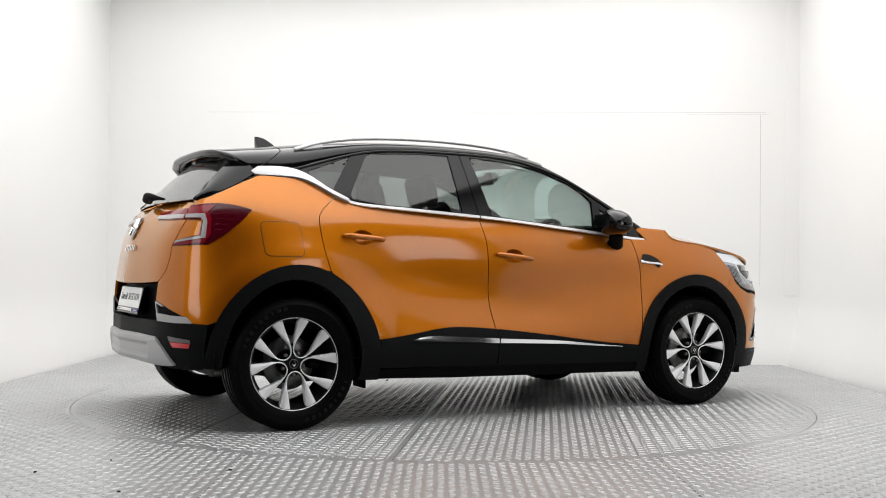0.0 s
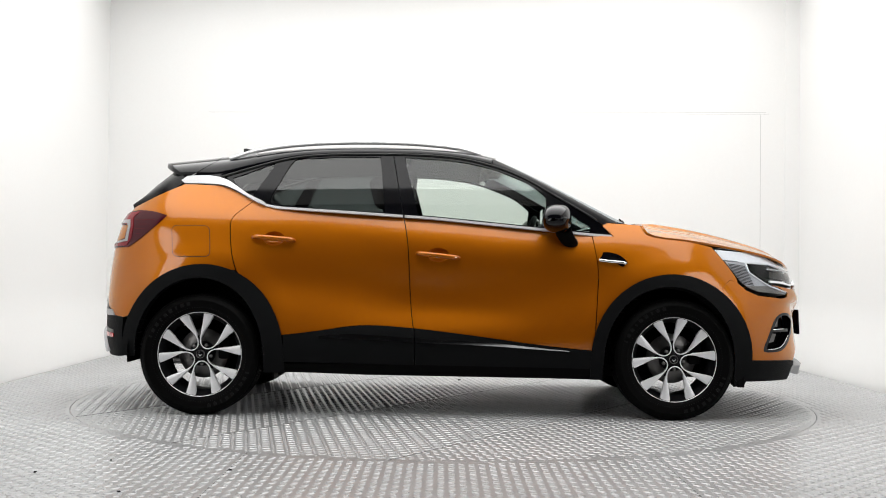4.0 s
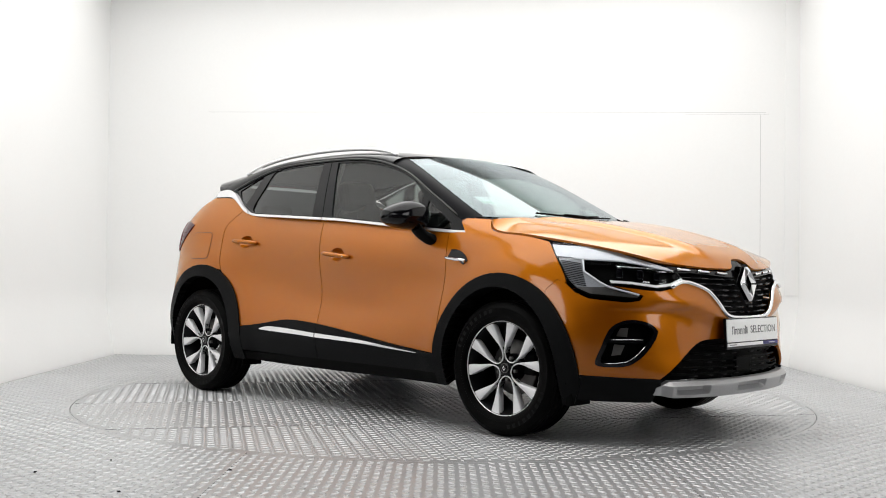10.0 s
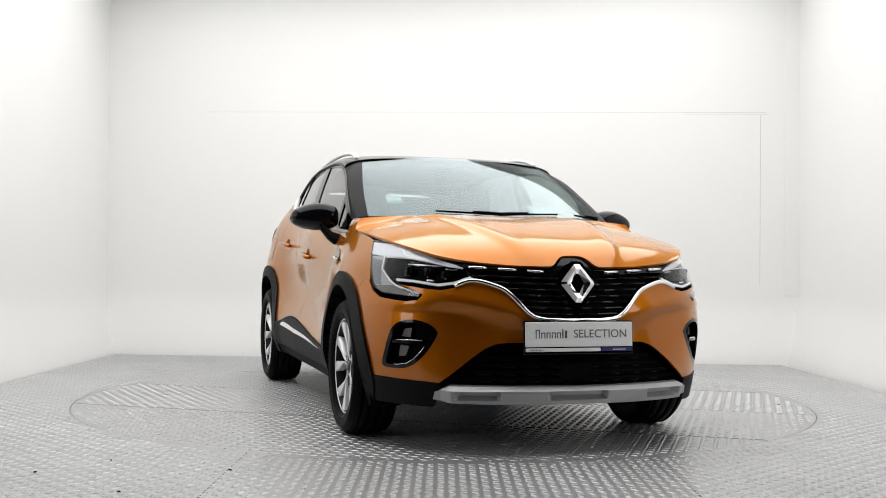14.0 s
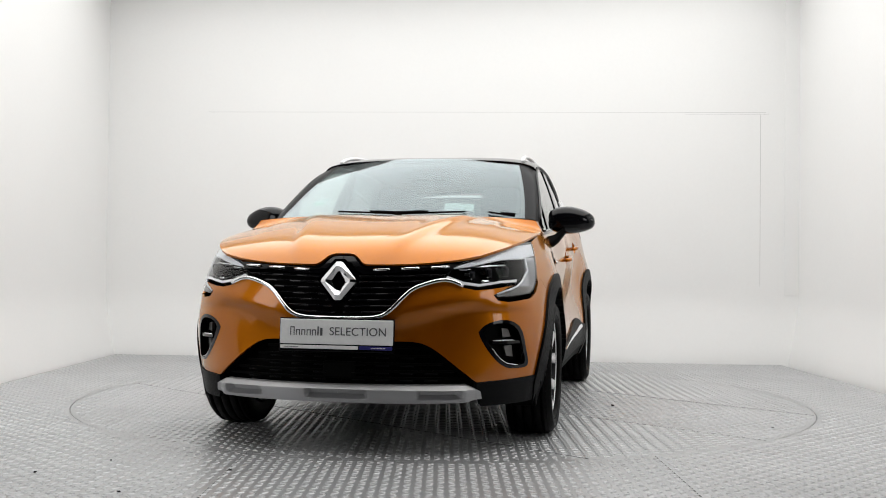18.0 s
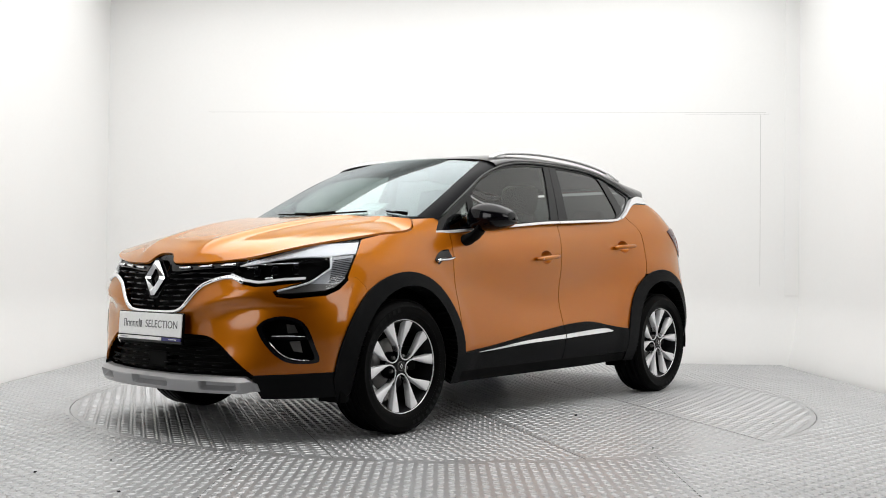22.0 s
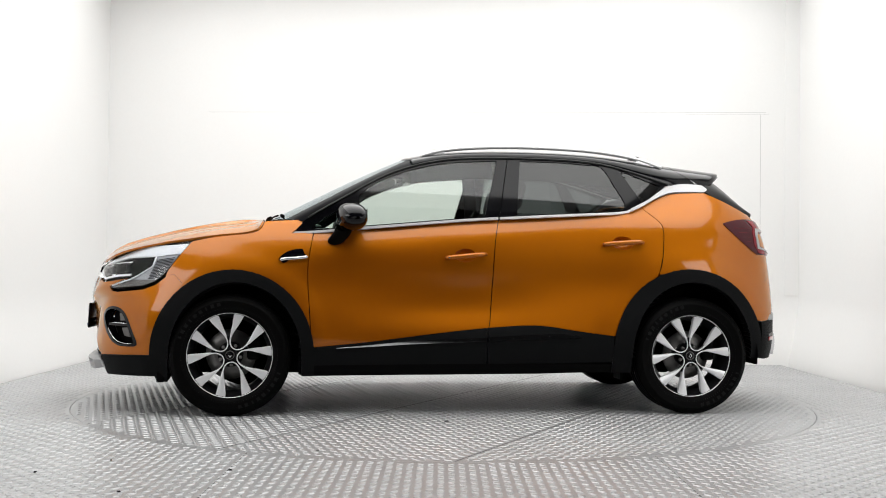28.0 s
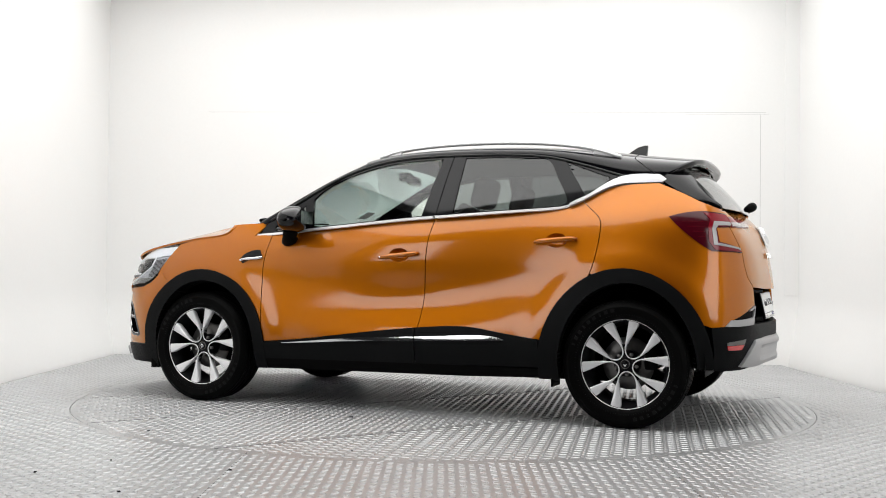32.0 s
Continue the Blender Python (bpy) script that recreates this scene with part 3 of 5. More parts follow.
structure("ceiling", (6.9, 7.6, .1), pose(0, -.3, 3.84), WALL, "white studio ceiling", "ceiling")
# unseen black boards added round the camera, so the car reflects dark there
structure("blackout_south", (8.0, .2, 4.1), pose(0, -10.0, 1.95), BLACKOUT, "unseen blackout board added behind the camera to darken reflections", "wall")
structure("blackout_west", (.2, 8.2, 4.1), pose(-3.9, -5.95, 1.95), BLACKOUT, "unseen blackout board added beside the camera to darken reflections", "wall")
structure("blackout_east", (.2, 8.2, 4.1), pose(3.9, -5.95, 1.95), BLACKOUT, "unseen blackout board added beside the camera to darken reflections", "wall")
structure("blackout_top", (8.0, 6.0, .1), pose(0, -7.1, 3.95), BLACKOUT, "unseen blackout board added over the camera to darken reflections", "ceiling")
# out-of-view dark ground, added to keep floor light off the lower doors
structure("ground", (9.4, 16, .1), pose(0, -2.8, -.13), DARK_GROUND, "unseen dark ground added under and before the deck to darken reflections", "floor")

box("wall_joint", (5.2, .02, .002), BACK @ pose(.35, .1445, 2.30), WALL_GAP, bpy.data.objects["wall_north"], bevel=0)

box("corner_strip", (.14, .016, 3.10), BACK @ pose(3.19, .135, 2.17), WALL, bpy.data.objects["wall_north"], "narrow white corner strip", bevel=.003)

# service door, flush in the back wall
door_1 = tagged(box("door_1", (1.00, .03, 1.68), BACK @ pose(2.40, .1485, 1.44), WALL, bevel=0), "white flush service door in the studio wall", "door", kind="structure")
box("door_gap", (.003, .02, 1.68), BACK @ pose(2.903, .144, 1.44), WALL_GAP, door_1, bevel=0)
box("door_gap", (.76, .02, .002), BACK @ pose(2.60, .144, 2.283), WALL_GAP, door_1, bevel=0)

# turntable
turntable = new("turntable")
tagged(turntable, "round grey tread-plate turntable set flush in the floor", "turntable")
SEAM_TURN = radians(-33.8)
table_bars = []
SEAMS = (-2.262, -1.07, 0, 1.07, 2.262)
for sgn in (-1, 1):
    # half a disc on either side of the middle seam
    bm = bmesh.new()
    n = 64
    loop = [bm.verts.new((sgn * max(R_TABLE * math.cos(a), .001), R_TABLE * math.sin(a), 0)) for a in np.linspace(-math.pi / 2, math.pi / 2, n + 1)]
    bm.faces.new(loop)
    ext = bmesh.ops.extrude_face_region(bm, geom=bm.faces[:])
    bmesh.ops.translate(bm, vec=(0, 0, -.02), verts=[v for v in ext["geom"] if isinstance(v, bmesh.types.BMVert)])
    bmesh.ops.recalc_face_normals(bm, faces=bm.faces[:])
    part("plate", bm, FLOOR, turntable).rotation_euler[2] = SEAM_TURN
for k in range(4):
    # sheets laid side by side, every other one with its grid turned by 45 degrees
    a, b = SEAMS[k] + .012, SEAMS[k + 1] - .012
    turn = 45 * (k % 2)
    c, q = math.cos(radians(turn)), math.sin(radians(turn))
    for x, y, w in bars(-2.3, 2.3, -2.3, 2.3, lambda x, y: math.hypot(x, y) < R_TABLE - .03 and a < x * c - y * q < b, 0):
        table_bars.append((x * c - y * q, x * q + y * c, w + turn))
tread("tread_pattern", table_bars, turntable).rotation_euler[2] = SEAM_TURN
for off in (-1.07, 0, 1.07):
    half = math.sqrt((R_TABLE - .01) ** 2 - off ** 2)
    box("plate_seam", (.002, 2 * half, .002), pose(0, 0, 0, 0, 0, -33.8) @ pose(off, 0, .0006), GROOVE, turntable, bevel=0)
box("grit", (.022, .014, .008), pose(.11, 1.08, .005, 0, 0, 30), DARK, turntable, bevel=.003)
for x, y, s_ in ((-.38, 2.035, .010), (.80, 1.95, .014)):
    box("grit", (s_, s_ * .7, .004), pose(x, y, .004, 0, 0, 40 * x), GROOVE, turntable, bevel=.001)
for x, y, s_ in ((-1.616, -2.60, .016), (-1.176, -2.949, .018), (-.860, -2.51, .014), (-1.401, -2.076 - .25, .010)):
    box("grit", (s_, s_ * .6, .004), pose(x, y, .004, 0, 0, 50 * x), DARK, floor, bevel=.001)
# ---- the car ----
car = new("car")
tagged(car, "orange crossover car with a gloss black roof on a turntable", "car")
SIDES = (1, -1)
GAP = 0.0025

# seam lines in x and z
SEAM_FRONT = curve([(.872, .30), (.876, .40), (.884, .56), (.899, .80), (.890, .905), (.870, 1.022)], 5)
SEAM_MID = curve([(-.119, .30), (-.124, .435), (-.141, .563), (-.156, .757), (-.170, .982), (-.196, 1.118)], 5)
SEAM_REAR = curve([(-1.126, .810), (-1.152, .897), (-1.170, 1.026), (-1.163, 1.105), (-1.107, 1.161), (-1.052, 1.212)], 5)
SILL_TOP = curve([(.90, .380), (.62, .404), (.30, .445), (-.02, .483), (-.18, .498), (-.372, .508), (-.50, .500), (-.66, .475), (-.90, .446)], 5)
BELT = curve([(1.03, 1.018), (.867, 1.027), (.639, 1.049), (.313, 1.079), (-.013, 1.109), (-.176, 1.120), (-.50, 1.140), (-.827, 1.159), (-.973, 1.176), (-1.060, 1.212)], 5)
sill_line = spline([-p[0] for p in SILL_TOP], [p[1] for p in SILL_TOP])
belt_line = spline([-p[0] for p in BELT], [p[1] for p in BELT])
seam_mid = spline([p[1] for p in SEAM_MID], [p[0] for p in SEAM_MID])


def sill(x):
    return float(sill_line(-x))


def belt(x):
    return float(belt_line(-x))


def shift(line, dx=0.0, dz=0.0):
    return [(x + dx, z + dz) for x, z in line]


def ramp(x, a, b):
    return np.clip((x - a) / (b - a), 0, 1)


def rounded(cx, cz, w, h, r, skew=0.0):
    out = []
    for sx, sz, a in ((1, 1, 0), (-1, 1, 90), (-1, -1, 180), (1, -1, 270)):
        for k in range(5):
            t = radians(a + 22.5 * k)
            z = sz * (h / 2 - r) + r * math.sin(t)
            out.append((cx + sx * (w / 2 - r) + r * math.cos(t) + skew * z, cz + z))
    return out


def on_body(x, z, off=0.0, front=False):
    """A 3D point of the body's side (or, for front, at y = x), lifted by off."""
    s, zz = F(x, z) if front else S(x, z)
    P, N = body(np.array([s]), np.array([zz]))
    return P[0] + N[0] * off


ARCH_F = arc(1.307, 0.335, .450, .475, 180, 0, 28)
ARCH_R = arc(-1.308, 0.335, .458, .505, 0, 180, 28)
ARCH_FI = arc(1.29, 0.335, .362, .407, 180, 0, 28)
ARCH_RI = arc(-1.325, 0.335, .362, .430, 0, 180, 28)

# outlines of the lamps and openings of the nose and tail
NOTCH = [F(.69, .688), F(.672, .712), F(.722, .742), F(.752, .756), F(.66, .738), F(.60, .733)]
CHROME_LOW = [F(.545, .744)] + [F(y, z) for y, z in curve([(.545, .744), (.485, .768), (.43, .765), (.372, .747), (.325, .724), (.266, .664), (.215, .618), (.16, .602), (.08, .598), (.0, .597)], 3)][1:]
LAMP_OUT = [S(1.545, .964), S(1.65, .958), F(.715, .948), F(.66, .905), F(.605, .878), F(.525, .856), F(.462, .800), F(.468, .786), F(.545, .757), F(.61, .748), F(.70, .764), F(.757, .768),
            F(.738, .748), F(.672, .718), F(.69, .701), F(.735, .704), S(1.80, .718), S(1.738, .742), S(1.69, .782), S(1.61, .882)]
FOG = [F(y, z) for y, z in curve([(.612, .545), (.640, .577), (.70, .599), (.748, .593), (.78, .565), (.797, .51), (.805, .45), (.808, .392), (.795, .380), (.76, .378), (.722, .386), (.668, .44), (.626, .510), (.612, .545)], 3)[:-1]]
FOG_IN = [F(y, z) for y, z in curve([(.634, .545), (.652, .567), (.70, .584), (.742, .580), (.770, .555), (.786, .50), (.793, .45), (.796, .402), (.785, .393), (.76, .391), (.728, .398), (.682, .448), (.645, .515), (.634, .545)], 3)[:-1]]
INTAKE = [(0, .503)] + [F(y, z) for y, z in curve([(.29, .503), (.371, .495), (.456, .448), (.607, .323)], 4)]
TAIL_OUT = SS(curve([(-1.534, 1.114), (-1.615, 1.135), (-1.72, 1.142), (-1.80, 1.130)], 4)) + [R(.645, 1.122), R(.664, 1.062)]
TAIL_OUT += SS([(-1.768, 1.058), (-1.785, .984)]) + [R(.655, .958), R(.622, .928)] + SS(curve([(-1.753, .934), (-1.70, .968), (-1.638, 1.016), (-1.57, 1.076), (-1.534, 1.114)], 3)[:-1])


HANDLES = {"front": (.004, .902, .236, -5.8), "rear": (-.926, .986, .236, -3.8)}


def door_handle(kind, door, sg):
    """A body-coloured grip over a round dish in the door."""
    cx, cz, length, tilt = HANDLES[kind]
    path, rad = [], []
    for k in range(13):
        q = k / 12 - 0.5
        lift = 0.028 - 0.020 * abs(2 * q) ** 6
        path.append(on_body(cx + q * length, cz + q * length * math.tan(radians(tilt)), lift))
        rad.append(0.0160 - 0.004 * abs(2 * q) ** 8)
    handle = tube("door_handle", path, rad, ORANGE, door, "orange painted grip handle", 10, 0.85, side=sg)
    # dish
    rows = []
    for r in np.linspace(0, 1, 7):
        rows.append([on_body(cx + .062 * r * math.cos(a), cz + .004 + .040 * r * math.sin(a), -0.042 * (1 - r ** 3.0)) for a in np.linspace(0, 2 * math.pi, 25)])
    loft("handle_dish", np.array(rows)[:, ::-1], ORANGE, door, side=sg)
    if kind == "front":
        p = on_body(cx + .10, cz - .0102, .045)
        box("handle_sensor", (.008, .003, .006), pose(p[0], sg * p[1], p[2]), CHROME, handle, bevel=.001)
    return handle


def dish_hole(kind):
    cx, cz, _, _ = HANDLES[kind]
    return SS([(cx + .062 * math.cos(a), cz + .004 + .040 * math.sin(a)) for a in np.linspace(0, 2 * math.pi, 24, endpoint=False)])


GLASS_F = curve([(.615, 1.244), (.52, 1.320), (.42, 1.366), (.322, 1.402), (.16, 1.442), (0, 1.461), (-.20, 1.472)], 4) + [(-.112, belt(-.112) + .016)]
GLASS_F += [(x, belt(x) + .016) for x in np.linspace(-.06, .60, 14)]
GLASS_R = [(-.338, 1.473), (-.506, 1.473)] + curve([(-.66, 1.468), (-.76, 1.461), (-.832, 1.452), (-.90, 1.342), (-.945, 1.262), (-.962, 1.21), (-.94, 1.188), (-.90, 1.182)], 3)
GLASS_R += [(x, belt(x) + .016) for x in np.linspace(-.84, -.302, 10)]
GLASS_Q = curve([(-.94, 1.432), (-1.02, 1.405), (-1.106, 1.371), (-1.19, 1.341)], 4) + curve([(-1.165, 1.300), (-1.10, 1.252), (-1.066, 1.236)], 4)
GLASS_T = [(.665, belt(.665) + .018), (.665, 1.205), (.865, 1.075), (.86, belt(.86) + .018)]

for sg in SIDES:
    # doors
    o = shift([p for p in SEAM_FRONT if p[1] > .385], -GAP) + [(x, belt(x) - .004) for x in np.linspace(.86, -.19, 22)] + shift([p for p in SEAM_MID[::-1] if p[1] > .492], GAP)
    o += [(x, sill(x) + GAP) for x in np.linspace(-.128, .870, 26)]
    door = panel("front_door", body, pierce(SS(o), dish_hole("front")), ORANGE, car, sg, label="orange front door with a chrome belt strip")
    door_handle("front", door, sg)
    frame_o = [(x, float(roof_edge(x)) - .010) for x in np.linspace(.93, -.262, 30)] + [(float(seam_mid(1.118)) - .066 * (z - 1.118) / .36 + GAP, z) for z in (1.40, 1.25, 1.125)]
    frame_o += [(x, belt(x)) for x in np.linspace(-.18, 1.0, 24)]
    panel("window_frame", cabin, pierce(frame_o, GLASS_F, GLASS_T), GLOSS_BLACK, door, sg, depth=.02, label="gloss black window frame")
    panel("window_glass", cabin, grow(GLASS_F, .006), CLEAR_GLASS, door, sg, off=-.006, depth=.004, label="clear side window glass")
    panel("quarter_light", cabin, grow(GLASS_T, .006), CLEAR_GLASS, door, sg, off=-.006, depth=.004)
    clad = [(x, sill(x) - .001) for x in np.linspace(.866, -.120, 24)] + [(-.117, .295), (.866, .285)]
    c = panel("door_cladding", body, SS(clad), CLADDING, door, sg, off=.010, depth=.03, label="dark grey plastic lower door cladding")
    strip = curve([(.735, .384), (.50, .404), (.30, .422), (.10, .432), (-.116, .441)], 5) + curve([(-.116, .418), (.10, .412), (.30, .405), (.50, .393), (.735, .381)], 5)
    panel("trim_strip", body, SS(strip), CHROME, c, sg, off=.018, depth=.010, label="chrome strip")
    strip = [(x, belt(x) + .008) for x in np.linspace(.985, -.19, 34)] + [(x, belt(x) - .006) for x in np.linspace(-.19, .985, 34)]
    panel("belt_strip", cabin, strip, SATIN, door, sg, off=.010, depth=.014, label="chrome window strip")

    o = shift([p for p in SEAM_MID if p[1] > .497], -GAP) + [(x, belt(x) - .004) for x in np.linspace(-.203, -1.045, 18)] + shift(SEAM_REAR, GAP)[::-1]
    o += [p for p in ARCH_R[::-1] if p[0] > -1.12 and p[1] > .455]
    o += [(x, sill(x) + GAP) for x in np.linspace(-.862, -.131, 20)]
    door = panel("rear_door", body, pierce(SS(o), dish_hole("rear")), ORANGE, car, sg, label="orange rear door with a chrome belt strip")
    door_handle("rear", door, sg)
    frame_o = [(x, float(roof_edge(x)) - .010) for x in np.linspace(-.268, -1.235, 30)] + [(-1.19, 1.31), (-1.11, 1.25), (-1.06, 1.216)]
    frame_o += [(x, belt(x)) for x in np.linspace(-1.03, -.205, 20)] + [(float(seam_mid(1.118)) - .066 * (z - 1.118) / .36 - GAP, z) for z in (1.125, 1.25, 1.40)]
    panel("window_frame", cabin, pierce(frame_o, GLASS_R, GLASS_Q), GLOSS_BLACK, door, sg, depth=.02, label="gloss black window frame")
    panel("window_glass", cabin, grow(GLASS_R, .006), TINT_GLASS, door, sg, off=-.006, depth=.004, label="dark tinted rear side window glass")
    panel("quarter_glass", cabin, grow(GLASS_Q, .006), TINT_GLASS, door, sg, off=-.006, depth=.004, label="dark tinted quarter window glass")
    clad = [(x, sill(x) - .001) for x in np.linspace(-.124, -.853, 20)] + [(-.853, .305), (-.124, .295)]
    c = panel("door_cladding", body, SS(clad), CLADDING, door, sg, off=.010, depth=.03, label="dark grey plastic lower door cladding")
    strip = curve([(-.124, .441), (-.30, .451), (-.532, .461), (-.61, .456), (-.662, .444)], 5) + curve([(-.655, .440), (-.53, .434), (-.30, .426), (-.124, .418)], 5)
    panel("trim_strip", body, SS(strip), CHROME, c, sg, off=.018, depth=.010, label="chrome strip")
    strip = [(x, belt(x) + .008) for x in np.linspace(-.20, -1.0, 26)] + [(x, belt(x) - .006) for x in np.linspace(-1.0, -.20, 26)]
    panel("belt_strip", cabin, strip, SATIN, door, sg, off=.010, depth=.014, label="chrome window strip")

    # sill
    o = [(x, .293) for x in np.linspace(.857, -.85, 10)] + [(-.85, .245), (-.4, .232), (.857, .222)]
    panel("sill", body, SS(o), DARK, car, sg, off=.004, depth=.12)

    # front wing
    o = shift([p for p in SEAM_FRONT if p[1] > .36], GAP) + [(.868, 1.025), (.992, 1.021), (.955, 1.058), (.912, 1.100), (.96, 1.098), (1.05, 1.093), (1.144, 1.086)]
    o += curve([(1.144, 1.086), (1.166, 1.042), (1.22, 1.017), (1.35, 1.001), (1.46, .985), (1.542, .966)], 5)[1:]
    o += curve([(1.542, .966), (1.607, .885), (1.677, .778), (1.674, .768)], 3)[1:] + [(1.632, .785), (1.586, .738), (1.5815, .7115)]
    o += [p for p in ARCH_F[::-1] if p[0] < 1.578 and p[1] > .36]
    wing = panel("front_wing", body, SS(o), ORANGE, car, sg, label="orange front wing")
    v = SS(curve([(.928, .931), (.985, .926), (1.04, .898), (1.062, .872)], 4) + curve([(1.035, .850), (1.012, .862), (.99, .872), (.905, .880), (.92, .91)], 3))
    panel("side_vent", body, v, GLOSS_BLACK, wing, sg, off=.004, depth=.006, label="gloss black wing vent")
    tube("vent_bar", [on_body(x, z, .012) for x, z in curve([(1.052, .865), (1.03, .872), (.97, .877), (.902, .886)], 4)], .0085, CHROME, wing, "chrome vent bar", 8, side=sg)

    # rear wing, up to the screen
    o = shift(SEAM_REAR, -GAP) + curve([(-1.060, 1.204), (-1.15, 1.254), (-1.235, 1.288), (-1.314, 1.296), (-1.428, 1.300), (-1.463, 1.300)], 4)[1:]
    o += curve([(-1.463, 1.300), (-1.55, 1.262), (-1.64, 1.218), (-1.72, 1.180), (-1.78, 1.160)], 4)[1:]
    o = SS(o) + [R(.638, 1.150), R(.644, 1.12), R(.668, 1.06), R(.617, .93), R(.617, .864), R(.60, .80), R(.54, .745), R(.53, .652), R(.60, .634)]
    o += SS([(-1.855, .578), (-1.83, .547), (-1.76, .54)]) + SS([p for p in ARCH_R[::-1] if p[0] < -1.13 and p[1] > .535])
    wing = panel("rear_wing", body, o, ORANGE, car, sg, label="orange rear wing")
    chrome_c = [(-.985, belt(-.985) + .010), (-1.06, 1.226)] + curve([(-1.095, 1.243), (-1.15, 1.281), (-1.21, 1.317), (-1.275, 1.339), (-1.35, 1.347), (-1.455, 1.343)], 3) + [(-1.490, 1.318), (-1.47, 1.302)]
    chrome_c += curve([(-1.44, 1.300), (-1.314, 1.297), (-1.235, 1.289), (-1.15, 1.256), (-1.06, 1.206), (-.985, belt(-.985) - .006)], 3)
    panel("pillar_trim", cabin, chrome_c, SATIN, wing, sg, off=.026, depth=.03, label="polished chrome rear pillar trim")
    if sg < 0:
        panel("flap_gap", body, SS(rounded(-1.385, .970, .214, .178, .03, -.10)), SEAL, wing, sg, off=.0012, depth=0)
        panel("fuel_flap", body, SS(rounded(-1.385, .970, .208, .172, .028, -.10)), ORANGE, wing, sg, off=.0024, depth=.002, label="orange fuel filler flap")

    # wheel-arch cladding
    ring_f = ARCH_F + [(1.760, .30), (1.72, .20), (1.66, .19), (1.652, .335)] + ARCH_FI[::-1] + [(.928, .225), (.857, .225)]
    panel("wheel_arch", body, SS(ring_f), CLADDING, car, sg, off=.012, depth=.09, label="dark grey plastic wheel-arch cladding")
    ring_r = ARCH_R + [(-1.755, .325), (-1.69, .325)] + ARCH_RI[::-1] + [(-.963, .245), (-.85, .245)]
    panel("wheel_arch", body, SS(ring_r), CLADDING, car, sg, off=.012, depth=.05, label="dark grey plastic wheel-arch cladding")
    for wx, ri, rr in ((1.29, .37, .42), (-1.325, .37, .44)):
        rows = [[(wx + ri * 1.10 * math.cos(a), y, .335 + rr * 1.06 * math.sin(a)) for a in np.linspace(radians(-6), radians(186), 25)] for y in (.855, .50)]
        rows += [[(wx + .05 * math.cos(a), .50, .335 + .05 * math.sin(a)) for a in np.linspace(radians(-6), radians(186), 25)]]
        loft("wheel_housing", np.array(rows), DARK, car, side=sg)
    for mx, mz in ((-.915, .205), (1.70, .195)):
        box("splash_guard", (.012 if mx < 0 else .04, .15, .06), pose(mx, sg * .76, mz + .02), DARK, car, bevel=.004)

    # mirror
    rows = []
    for k, a in enumerate(np.linspace(0, math.pi, 15)):
        r = math.sin(a) ** 0.45
        yy = .916 - .130 * math.cos(a)
        taper = 1.0 - 0.16 * max(0.0, (yy - .88) / .14) ** 2
        ring_p = []
        for b in np.linspace(0, 2 * math.pi, 25):
            c, s_ = math.cos(b), math.sin(b)
            x = .662 - .018 * (yy - .9) / .1 + .080 * r * math.copysign(abs(c) ** .70, c)
            z = 1.108 + (.086 if s_ > 0 else .072) * taper * r * math.copysign(abs(s_) ** .8, s_) - (.012 if s_ > 0 else -.004) * max(0, (yy - .9) / .13)
            ring_p.append((x, yy, z))
        rows.append(ring_p)
    mirror = loft("door_mirror", np.array(rows)[:, ::-1], GLOSS_BLACK, car, "gloss black door mirror", side=sg)
    loft("mirror_base", np.array([[(x + .052 * c, y, z + .034 * s_ - .2 * .052 * c) for c, s_ in [(math.cos(b), math.sin(b)) for b in np.linspace(0, 2 * math.pi, 17)]]
                                  for k, (x, y, z) in enumerate([(.742, .788, .985), (.735, .822, .994), (.712, .850, 1.020), (.690, .885, 1.070)])])[:, ::-1], DARK, mirror, side=sg)
    tube("indicator", [(.724, .84, 1.082), (.727, .90, 1.080), (.715, .96, 1.082)], .007, CLADDING, mirror, sides=6, side=sg)
    loft("mirror_glass", np.array([[(.5725 + .002 * i, .82 + .145 * j, 1.085 + .075 * i) for j in (0, .5, 1)] for i in (0, 1)]), CHROME, mirror, side=sg)

    # headlight
    lamp = panel("headlight", body, LAMP_OUT, DARK, car, sg, off=-.045, depth=0, label="led headlight with dark housing and clear cover")
    panel("lamp_cover", body, LAMP_OUT, HEAD_GLASS, lamp, sg, off=0.002, depth=.004, label="clear lamp cover")
    panel("lamp_rim", body, LAMP_OUT, SEAL, lamp, sg, off=-.003, depth=.05, skirt=True)
    brow = [S(1.56, .955), S(1.65, .948), F(.705, .938), F(.648, .897), F(.59, .870), F(.525, .846), F(.50, .833), F(.56, .842), F(.63, .862), F(.69, .877), S(1.76, .884), S(1.66, .893), S(1.602, .898)]
    panel("lamp_brow", body, brow, BROW, lamp, sg, off=-.004, depth=.012, label="silver upper lamp bezel")
    drl = [S(1.614, .891), S(1.735, .884), S(1.752, .825), F(.782, .772), F(.766, .752), S(1.735, .752), S(1.71, .765), S(1.682, .795)]
    panel("running_light", body, drl, FROST, lamp, sg, off=-.006, depth=.012, label="frosted c-shaped running light")
    hook = [F(.766, .752), F(.742, .730), F(.700, .722), F(.684, .714), F(.693, .705), F(.735, .708), S(1.80, .722), S(1.74, .745), S(1.71, .765), S(1.735, .752)]
    panel("running_light", body, hook, STEEL, lamp, sg, off=-.006, depth=.012, label="smoky reflective hooked end of the running light")
    low = [F(.757, .782), F(.70, .776), F(.61, .760), F(.545, .769), F(.475, .795), F(.470, .788), F(.545, .758), F(.61, .749), F(.70, .765), F(.757, .770)]
